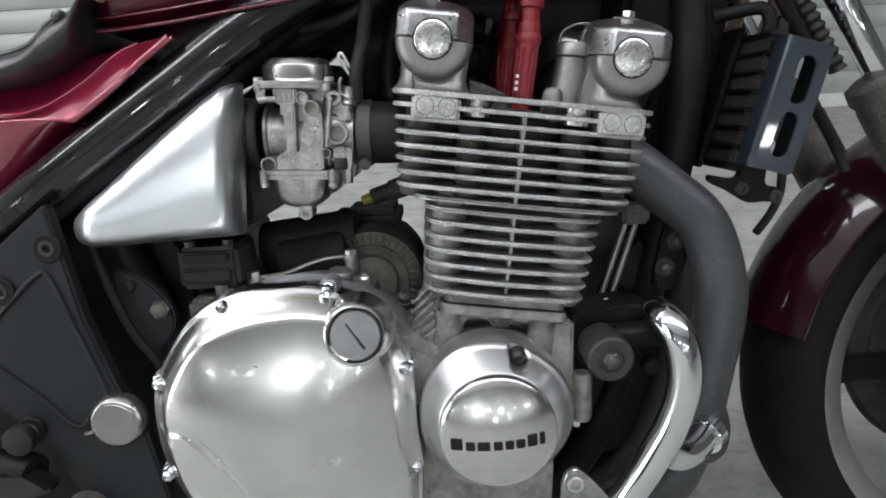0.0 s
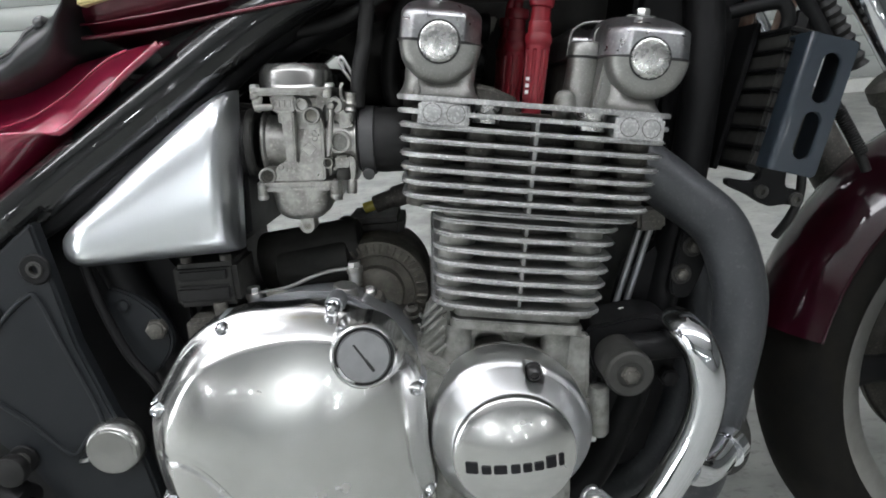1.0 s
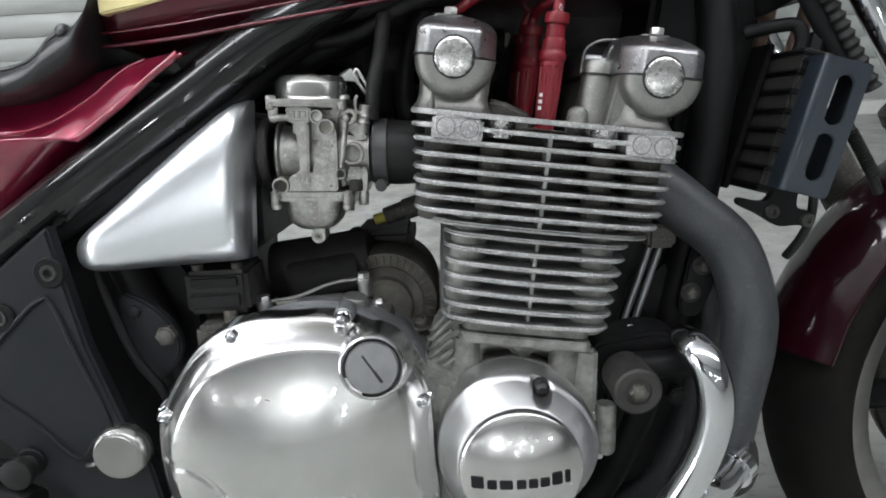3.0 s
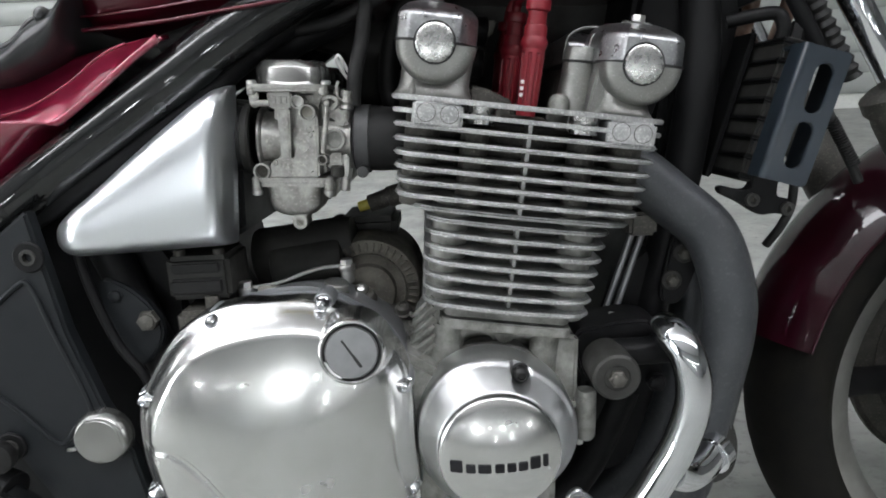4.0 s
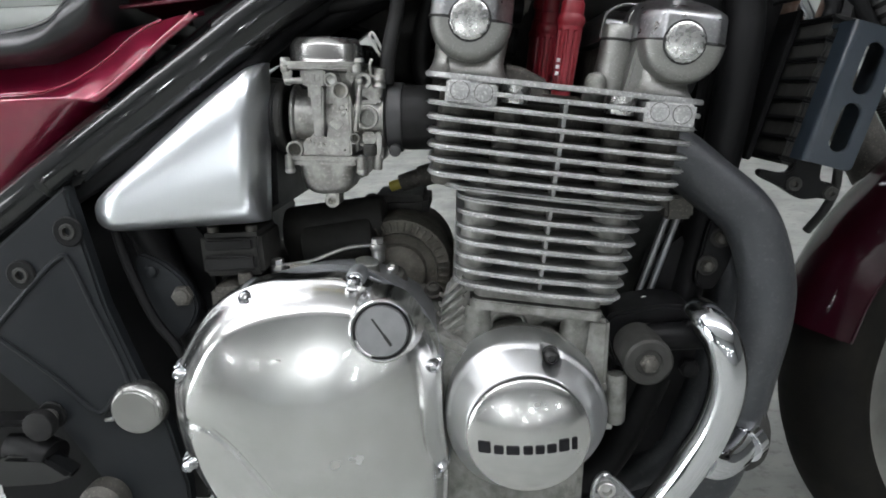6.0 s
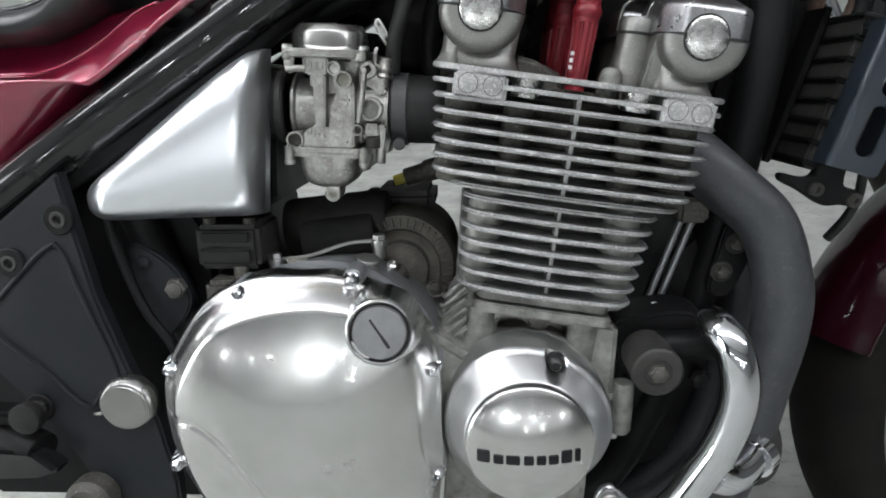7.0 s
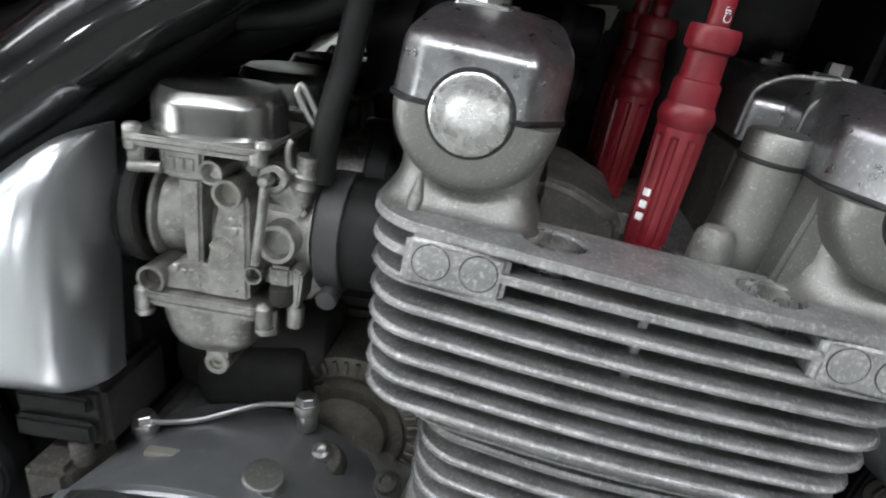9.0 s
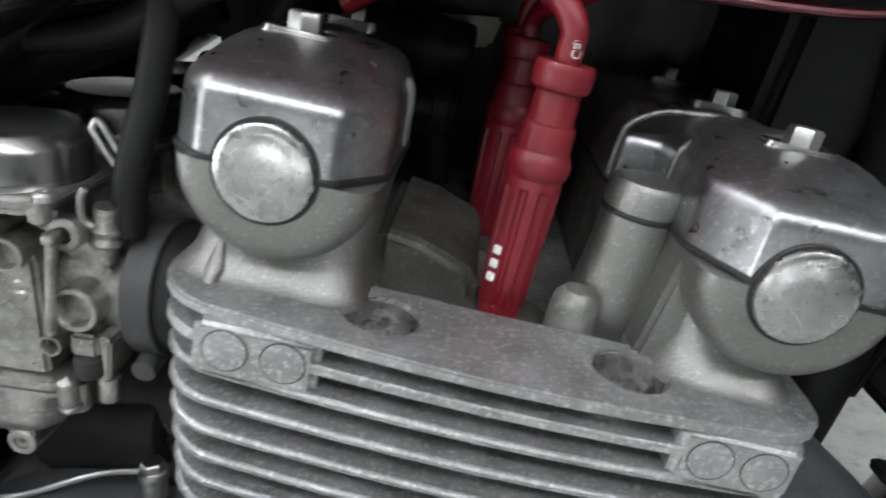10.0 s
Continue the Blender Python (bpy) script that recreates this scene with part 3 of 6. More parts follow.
dome = part("cover_dome", shell(Shape(), PC, stations, N, lambda x, y, z: 0.0), POLISHED, pulse, "polished dome with a raised dark emblem", 50)
acorn(pulse, (NOTCH[0] + 0.0005, -0.2075, NOTCH[1] - 0.003), r=0.0062, n=0.011, mat=GASKET)

# emblem: plain dark bars of the lettering's size, each with its silver edge
EM0, EM1 = Vector((-0.0372, 0.3606)), Vector((0.0385, 0.3622))
WIDE = [1.35, 1.05, 1.45, 1.05, 1.0, 1.05, 1.15, 0.6]
TALL = [1.36, 1.0, 1.0, 1.0, 1.0, 1.0, 1.4, 1.4]
total, at = sum(WIDE), 0.0
rise = math.atan2(EM1.y - EM0.y, EM1.x - EM0.x)
for w_, h_ in zip(WIDE, TALL):
    a, b = at / total, (at + w_ * 0.78) / total
    at += w_
    wide = (EM1 - EM0).length
    def emblem(s, grow, deep):
        x0, x1, z1 = a * wide - grow, b * wide + grow, 0.0073 * h_ + grow
        box(s, x0, x1, -deep, 0.002, -grow, z1, 0.0006)
        c, sn = math.cos(rise), math.sin(rise)
        def place(x, y, z):
            px, pz = EM0.x + x * c - z * sn, EM0.y + x * sn + z * c
            q = min(math.hypot(px - PC[0], pz - PC[1]) / 0.043, 1)
            return (px, y - 0.2440 - 0.0085 * (1 - q * q), pz)
        return s.move(place)
    part("emblem_bar", emblem(Shape(), 0.0, 0.0012), LETTER, dome, "dark emblem bar")

# ---- barrels and head
def fin_outline(u0, u1, y, corner=0.020, bow=0.004, n=6):
    """Plan of a fin: slightly bowed ends, rounded corners."""
    out = []
    for side in (-1, 1):
        pts = []
        for k in range(n + 1):
            a = radians(180 + 90 * k / n) if side < 0 else radians(90 * k / n)
            cx = (u0 + corner) if side < 0 else (u1 - corner)
            cy = side * (y - bow - corner)
            pts.append((cx + corner * math.cos(a), cy + corner * math.sin(a)))
        mid = []
        for k in range(1, 8):
            t = k / 8
            uu = (u0 + corner) + (u1 - u0 - 2 * corner) * (t if side < 0 else 1 - t)
            mid.append((uu, side * (y - bow + bow * math.sin(math.pi * t))))
        other = []
        for k in range(n + 1):
            a = radians(270 + 90 * k / n) if side < 0 else radians(90 + 90 * k / n)
            cx = (u1 - corner) if side < 0 else (u0 + corner)
            other.append((cx + corner * math.cos(a), side * (y - bow - corner) + corner * math.sin(a)))
        out += pts + mid + other
    return out


def fin(parent, w, u0, u1, y, thick=0.0036, corner=0.020, holes=(), bow=0.004, mat=None):
    s = Shape()
    prism(s, fin_outline(u0, u1, y, corner, bow), w - thick / 2, w + thick / 2, 0.0016, 3, holes, flat_plate)
    return part("fin", s, mat or FINS, parent)


ENG = lambda u, y, w: E(u, y, w)
# cores dark and columns dull by colour, for the shade between the fins
barrels = part("cylinder_block", box(Shape(), -0.048, 0.055, -0.13, 0.13, 0.08, 0.172, 0.002, 2, ENG), GRIME_SHADE, bike, "finned cast aluminium cylinder block")
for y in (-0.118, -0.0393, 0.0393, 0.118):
    part("barrel", rod(Shape(), E(0.003, y, 0.08), E(0.003, y, 0.172), 0.046, 40), GRIME_SHADE, barrels)
for u in (-0.050, 0.056):
    for y in (-0.157, 0.157):
        part("stud_column", rod(Shape(), E(u, y, 0.08), E(u, y, 0.172), 0.0150, 20), CASE, barrels)
for i, w in enumerate((0.158, 0.1465, 0.1345, 0.1230, 0.1112, 0.0995, 0.0880)):
    fin(barrels, w, -0.0725 + i * 0.0008, 0.0815 - i * 0.0012, 0.189, corner=0.024)
for y in (-0.179, 0.179):
    part("rib", box(Shape(), 0.0025, 0.0055, min(y, y - math.copysign(0.03, y)), max(y, y - math.copysign(0.03, y)), 0.088, 0.158, 0.0005, 1, lambda u, v, w: E(u, v, w)), FINS, barrels)

# head core and columns coloured dark for the depth behind the fins
head = part("cylinder_head", box(Shape(), -0.074, 0.076, -0.150, 0.150, 0.166, 0.236, 0.004, 2, ENG), GRIME_SHADE, bike, "finned cast aluminium cylinder head")
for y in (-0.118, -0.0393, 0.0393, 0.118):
    part("chamber_wall", rod(Shape(), E(0.002, y, 0.166), E(0.002, y, 0.238), 0.052, 36), GRIME_SHADE, head)
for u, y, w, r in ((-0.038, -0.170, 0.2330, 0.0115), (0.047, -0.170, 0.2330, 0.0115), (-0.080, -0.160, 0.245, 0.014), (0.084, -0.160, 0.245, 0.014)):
    part("stud_column", rod(Shape(), E(u, y, 0.166), E(u, y, w), r, 16), GRIME_SHADE, head)
# top deck with the two nut wells: full at the ends, narrow between the cam boxes
def deck_outline():
    out = fin_outline(-0.106, 0.108, 0.200, 0.024, 0.006)
    front = [p for p in out if p[1] < 0]
    return front + [(0.108, -0.100), (0.050, -0.100), (0.048, -0.158), (-0.044, -0.158), (-0.046, -0.100), (-0.106, -0.100)]


wells = [circle(-0.036, -0.1765, 0.0122, 28, 0.0112), circle(0.045, -0.1765, 0.0122, 28, 0.0112)]
deck = Shape()
prism(deck, deck_outline(), 0.2485, 0.2525, 0.0012, 2, wells, flat_plate)
part("top_deck", deck, FINS, head, "speckled top deck of the head with two nut wells")
for u in (-0.036, 0.045):
    v, f = [], []
    for w, r in ((0.2524, 1.03), (0.2505, 0.98), (0.2380, 0.95), (0.2352, 0.90)):
        v += [E(a, b, w) for a, b in circle(u, -0.1765, 0.0122 * r, 28, 0.0112 * r)]
    for i in range(3):
        f += [(i * 28 + k, i * 28 + (k + 1) % 28, (i + 1) * 28 + (k + 1) % 28, (i + 1) * 28 + k) for k in range(28)]
    f.append(tuple(3 * 28 + k for k in range(28)))
    part("nut_well", Shape().add(v, f), ENDCAP, head, "bright machined nut well")
for i, w in enumerate((0.2405, 0.2300, 0.2192, 0.2085, 0.1980, 0.1875, 0.1770)):
    fin(head, w, -0.1045 + i * 0.0012, 0.1068 - i * 0.0014, 0.1985 + 0.0008 * min(i, 3), corner=0.022, holes=wells if i == 0 else ())
fin(head, 0.1672, -0.085, 0.095, 0.193, corner=0.026)
for y in (-0.189, 0.189):
    a, b = sorted((y, y - math.copysign(0.04, y)))
    part("rib", box(Shape(), 0.0005, 0.0040, a, b, 0.168, 0.2405, 0.0005, 1, lambda u, v, w: E(u, v, w)), FINS, head)
# bosses with pressed-in plugs
for u0, u1, discs in ((-0.0885, -0.050, (-0.078, -0.0605)), (0.059, 0.0965, (0.0695, 0.0860))):
    s = Shape()
    box(s, u0, u1, -0.1968, -0.15, 0.2296, 0.2494, 0.0026, 3, lambda u, y, w: E(u, y, w))
    part("stud_boss", s, FINS, head)
    for u in discs:
        part("plug_disc", lathe(Shape(), E(u, -0.1966, 0.2405), (0, -1, 0), [(0.0066, 0), (0.0066, 0.0006), (0.0064, 0.0007), (0, 0.0007)], 24), FINS, head, "", 15)
        part("disc_groove", ring(Shape(), E(u, -0.1967, 0.2405), (0, -1, 0), 0.0066, 0.0071, 0.0004, 28), GRIME_SHADE, head)
# small post and filler lumps on the deck
part("deck_post", lathe(Shape(), E(0.0285, -0.149, 0.236), UP, [(0.0092, 0), (0.0088, 0.020), (0.0080, 0.0255), (0.0055, 0.0285), (0, 0.0295)], 28), CASE, head)
# seats and web coloured dark for the shaded hollow under the tank
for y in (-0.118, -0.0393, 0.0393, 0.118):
    part("plug_seat", lathe(Shape(), E(0.004, y - 0.02, 0.235), UP, [(0.024, 0), (0.021, 0.008), (0.014, 0.010), (0, 0.010)], 28), GRIME_SHADE, head)
part("head_web", prism(Shape(), [(-0.046, 0.236), (-0.004, 0.236), (-0.006, 0.252), (-0.010, 0.257), (-0.030, 0.264), (-0.046, 0.266)], -0.138, -0.060, 0.004, 3, (), ENG), GRIME_SHADE, head)

# cam boxes
def eased(pts, radii, n=3):
    """An outline whose corners are rounded by the given lengths."""
    out = []
    for i, p in enumerate(pts):
        p, a, b = Vector(p), Vector(pts[i - 1]), Vector(pts[(i + 1) % len(pts)])
        p0, p1 = p + (a - p).normalized() * radii[i], p + (b - p).normalized() * radii[i]
        for k in range(n + 1):
            t = k / n
            q = p0 * (1 - t) ** 2 + p * 2 * t * (1 - t) + p1 * t * t
            out.append((q.x, q.y))
    return out


def cover_plan(u0, u1, y0, y1, left, right):
    """Plan of a cam cover: square at the back, its two front corners cut; each cut is (along, across)."""
    return eased([(u0, y1), (u0, y0 + left[1]), (u0 + left[0], y0), (u1 - right[0], y0), (u1, y0 + right[1]), (u1, y1)], (0.001, 0.0028, 0.0024, 0.0024, 0.0028, 0.001))


def roof(u0, u1, y0, y1, top, left=(0.010, 0.010), right=(0.010, 0.010)):
    """A cover with upright sides, a crease and a top that rises to the back."""
    k = (top - 0.2937) / 0.0330
    rows = [(0.0, 0.0, 0.0), (0.0165, 0.0006, 0.0010), (0.0190, 0.0009, 0.0018), (0.0208, 0.0014, 0.0036), (0.0222, 0.0020, 0.0066), (0.0236, 0.0027, 0.0105), (0.0282, 0.0052, 0.0240), (0.0300, 0.0070, 0.0300), (0.0318, 0.0105, 0.0360), (0.0330, 0.0170, 0.0400)]
    v, f = [], []
    for h, du, dy in rows:
        a, b = min(du * 0.35, 0.003), 0.0
        v += [E(u, y, 0.2937 + h * k) for u, y in cover_plan(u0 + du, u1 - du, y0 + dy, y1 - b, (left[0] - a, left[1] - a), (right[0] - a, right[1] - a))]
    c = len(v) // len(rows)
    for i in range(len(rows) - 1):
        f += [(i * c + k, i * c + (k + 1) % c, (i + 1) * c + (k + 1) % c, (i + 1) * c + k) for k in range(c)]
    f += [tuple((len(rows) - 1) * c + k for k in range(c)), tuple(range(c))]
    return Shape().add(v, f)


def cam_box(u0, u1, cu, inner):
    """One cam box: lower half in the head, polished cover, gasket and end cap."""
    m = (u0 + u1) / 2
    h = (u1 - u0) / 2
    back = -0.112 if not inner else -0.10
    left, right = ((0.0095, 0.0095), (0.0140, 0.0200)) if not inner else ((0.0145, 0.0220), (0.0095, 0.0095))
    e = u1 - 0.0165 if inner else u1
    rows = [(0.2515, u0 + 0.0002, e + 0.0020, -0.1815), (0.2526, u0 + 0.0016, e + 0.0010, -0.1790), (0.2545, u0 + 0.0030, e + 0.0002, -0.1765), (0.258, u0 + 0.0048, e - 0.0016, -0.1740), (0.264, u0 + 0.006, e - 0.003, -0.1705), (0.278, u0 + 0.006, e - 0.002, -0.1665), (0.2916, u0 + 0.002, u1 - 0.001, -0.1665)]
    v, f = [], []
    for w, p, q, y in rows:
        v += [E(a, b, w) for a, b in rounded(p, q, y, back, 0.013 - 0.007 * smoothstep(0.262, 0.288, w), 5)]
    c = 24
    for i in range(len(rows) - 1):
        f += [(i * c + k, i * c + (k + 1) % c, (i + 1) * c + (k + 1) % c, (i + 1) * c + k) for k in range(c)]
    f += [tuple((len(rows) - 1) * c + k for k in range(c)), tuple(range(c))]
    base = part("cam_box", Shape().add(v, f), CAST, bike, "cast aluminium cam box", 50)
    v, f = [], []
    cup = [(1.0, back), (1.0, -0.1655), (0.990, -0.1705), (0.962, -0.1750), (0.915, -0.1782), (0.84, -0.1803), (0.72, -0.1812), (0.3, -0.1814)]
    n_ = 37
    for q, y in cup:
        for k in range(n_):
            a = radians(180 + 180 * k / (n_ - 1))
            v.append(E(m + h * 0.99 * q * math.cos(a), y, 0.2916 + 0.0305 * q * math.sin(a)))
    for i in range(len(cup) - 1):
        f += [(i * n_ + k, i * n_ + k + 1, (i + 1) * n_ + k + 1, (i + 1) * n_ + k) for k in range(n_ - 1)]
        f.append((i * n_, (i + 1) * n_, (i + 2) * n_ - 1, (i + 1) * n_ - 1))
    f += [tuple((len(cup) - 1) * n_ + k for k in range(n_)), tuple(range(n_))]
    part("cam_bearing", Shape().add(v, f), CAST, base, "", 50)
    i0, i1 = (u0, u1 - 0.022) if not inner else (u0 - 0.0165, u1)
    # rail's dark colour carries the shade behind the cam box
    part("cam_rail", box(Shape(), i0 + 0.004, i1 - 0.004, back, 0.18, 0.236, 0.2915, 0.003, 2, ENG), GRIME_SHADE, base)
    part("rail_cover", roof(i0, i1, back - (0.002 if inner else 0.02), 0.1815, 0.3245, (0.003, 0.003), (0.003, 0.003)), COVER, base)
    g = Shape()
    prism(g, cover_plan(u0 - 0.0010, u1 + 0.0010, -0.1823, back + 0.001, left, right), 0.2917, 0.2937, 0.0003, 1, (), flat_plate)
    part("gasket", g, GASKET, base)
    part("cam_cover", roof(u0, u1, -0.1813, back, 0.3272, left, right), COVER, base, "polished aluminium cam cover, lightly stained", 30)
    # web that stiffens the foot of the box
    if not inner:
        part("deck_gusset", sweep(Shape(), [E(u0 + 0.0165, -0.166, 0.268), E(u0 + 0.0165, -0.1705, 0.260), E(u0 + 0.0165, -0.1745, 0.2545), E(u0 + 0.0165, -0.1805, 0.2510)], [0.0012, 0.0026, 0.0036, 0.0020], 14, 8), CAST, base)
    else:
        tu, ty = u0 - 0.0085, -0.133
        part("bolt_tower", lathe(Shape(), E(tu, ty, 0.236), UP, [(0.0185, 0), (0.0175, 0.012), (0.0150, 0.030), (0.0136, 0.045), (0.0134, 0.0556)], 32), CAST, base)
        part("tower_web", prism(Shape(), [(u0 - 0.006, 0.236), (u0 + 0.02, 0.236), (u0 + 0.02, 0.2915), (u0 + 0.001, 0.2915)], -0.164, -0.10, 0.002, 2, (), ENG), CAST, base)
        part("gasket", rod(Shape(), E(tu, ty, 0.2917), E(tu, ty, 0.2937), 0.0145, 32), GASKET, base)
        part("tower_lid", lathe(Shape(), E(tu, ty, 0.2937), UP, [(0.0135, 0), (0.0135, 0.0085), (0.0122, 0.0104), (0.0095, 0.0112), (0, 0.0113)], 32), CAST, base)
    for a, b, y in (((u0, 1, -0.1225), (i0, 1, -0.1015)) if inner else ((u1, -1, -0.131), (u1, -1, -0.124))):
        part("cover_rib", sweep(Shape(), [E(a + b * 0.0002, y, 0.296), E(a + b * 0.0008, y, 0.311), E(a + b * 0.0026, y, 0.3168), E(a + b * 0.0085, y, 0.3216), E(a + b * 0.0165, y, 0.3248), E(a + b * 0.034, y, 0.3266)], 0.0012, 8, 8), CAST, base)
    cap = Shape()
    lathe(cap, E(cu, -0.1790, 0.2920), (0, -1, 0), [(0.0148, 0), (0.0148, 0.0036), (0.0145, 0.0044), (0.0137, 0.0049), (0.0117, 0.0052), (0.0108, 0.0053), (0.0102, 0.0055), (0.004, 0.0056), (0, 0.0056)], 48)
    part("end_cap", cap, ENDCAP, base, "round bright end cap")
    part("cap_seal", ring(Shape(), E(cu, -0.1790, 0.2920), (0, -1, 0), 0.0148, 0.0161, 0.0030, 48), GASKET, base)
    for y in (-0.137, -0.056, 0.03, 0.115):
        uu = 0.086 if inner else -0.082
        part("bolt_plate", prism(Shape(), rounded(uu - 0.014, uu + 0.012, y - 0.007, y + 0.007, 0.005), 0.3235, 0.3278, 0.0010, 2, (), flat_plate), DISCCAP, base)
        part("cover_bolt", hexagon(Shape(), E(uu, y, 0.3278), UP, 0.0058, 0.0058), ZINC, base)
    return base


cam_box(-0.1070, -0.0435, -0.0765, False)
cam_box(0.0525, 0.1165, 0.0828, True)

# spark plug caps with their cables
PLUG_U = 0.0035


def plug_cap(y, u):
    """Fluted cap on a spark plug, its print drawn as plain bars."""
    prof = [(0.0078, 0.0), (0.0080, 0.0100), (0.0086, 0.0105), (0.0090, 0.025), (0.0095, 0.040), (0.0098, 0.0545), (0.0098, 0.0555), (0.0096, 0.0585), (0.0104, 0.0600), (0.0109, 0.0620), (0.0109, 0.0645), (0.0101, 0.0665), (0.0092, 0.0680), (0.0091, 0.0755), (0.0087, 0.0768), (0.0078, 0.0775), (0.0076, 0.0875), (0.0094, 0.0885), (0.0099, 0.0900), (0.0099, 0.0950), (0.0092, 0.0968), (0.0048, 0.0970), (0.0, 0.0970)]
    cap = part("spark_plug_cap", lathe(Shape(), E(u, y, 0.240), UP, prof, 72, False, (0.0102, 0.055, 0.0014, 9)), SILICONE, bike, "ribbed red silicone spark plug cap", 22)
    for k in range(3 if y < -0.10 else 0):
        b = box(Shape(), -0.0015, 0.0015, -0.0106, -0.0092, 0.0, 0.0030, 0.0003, 1)
        turn_ = Matrix.Rotation(radians(-42), 4, "Z")
        b.move(lambda x, yy, z: (lambda q: E(u + q.x, y + q.y, 0.2600 + k * 0.0052 + q.z))(turn_ @ Vector((x, yy, z))))
        part("print_bar", b, WHITE, cap, "white printed bar")
    return cap


for y, u in ((-0.141, PLUG_U), (-0.058, PLUG_U - 0.008), (0.014, PLUG_U - 0.008), (0.092, PLUG_U - 0.008)):
    plug_cap(y, u)


def cable(pts, r=0.0042, mat=None, name="plug_cable", label="red rubber plug cable", seg=14):
    return part(name, sweep(Shape(), pts, r, seg, 10), mat or SILICONE, bike, label)


top = E(PLUG_U, -0.141, 0.337)
lead = cable([top - UP * 0.01, top + UP * 0.004, top + UP * 0.011 + FORE * -0.001, top + UP * 0.0185 + FORE * -0.008 + Vector((0, 0.004, 0)), top + UP * 0.0215 + FORE * -0.021 + Vector((0, 0.009, 0)), top + UP * 0.0205 + FORE * -0.038 + Vector((0, 0.016, 0)), top + UP * 0.012 + FORE * -0.062 + Vector((0, 0.026, 0)), top + FORE * -0.08 + Vector((0, 0.04, 0))], 0.0044)
top = E(PLUG_U - 0.008, -0.058, 0.337)
cable([top - UP * 0.01, top + UP * 0.008, top + UP * 0.016 + FORE * 0.006 + Vector((0, -0.02, 0)), top + UP * 0.026 + FORE * 0.022 + Vector((0, -0.03, 0)), top + UP * 0.05 + FORE * 0.05 + Vector((0, -0.03, 0))])
for y in (0.014, 0.092):
    top = E(PLUG_U - 0.008, y, 0.337)
    cable([top - UP * 0.01, top + UP * 0.01, top + UP * 0.025 + FORE * 0.006, top + UP * 0.05 + FORE * 0.02])
# the word printed along the near cable
word = bpy.data.curves.new("cable_print", "FONT")
word.body, word.size, word.extrude = "Cable", 0.0046, 0.0001
word.align_x, word.align_y = "CENTER", "CENTER"
tmp = new("cable_print", word)
flat = bpy.data.meshes.new_from_object(tmp.evaluated_get(bpy.context.evaluated_depsgraph_get()))
bpy.data.objects.remove(tmp)
base_pt = E(PLUG_U, -0.141, 0.337)
bend = spline([base_pt + UP * 0.001, base_pt + UP * 0.006, base_pt + UP * 0.012 + FORE * -0.0018 + Vector((0, 0.0008, 0)), base_pt + UP * 0.0185 + FORE * -0.008 + Vector((0, 0.004, 0))], 10)
text = Shape()
for q in flat.vertices:
    t = min(max((q.co.x + 0.0068) / 0.0195, 0), 1) * (len(bend) - 1)
    i = min(int(t), len(bend) - 2)
    p = bend[i].lerp(bend[i + 1], t - i)
    d = (bend[i + 1] - bend[i]).normalized()
    side = Vector((0, -1, 0)).cross(d).normalized()
    out = d.cross(side).normalized()
    out = -out if out.y > 0 else out
    a = q.co.y / 0.0044 + radians(18)
    text.v.append(tuple(p + (out * math.cos(a) - side * -math.sin(a) * -1) * 0.00455 + out * (q.co.z * 0.5)))
text.f = [tuple(f.vertices) for f in flat.polygons]
part("cable_print", text, WHITE, lead, "white printed word")

# ---- carburettors
CARB_TILT = Matrix.Translation((-0.155, 0, 0.608)) @ Matrix.Rotation(radians(3.0), 4, "Y")


def C(x, y, z):
    """A place on a carburettor from its middle."""
    return CARB_TILT @ Vector((x, y, z))


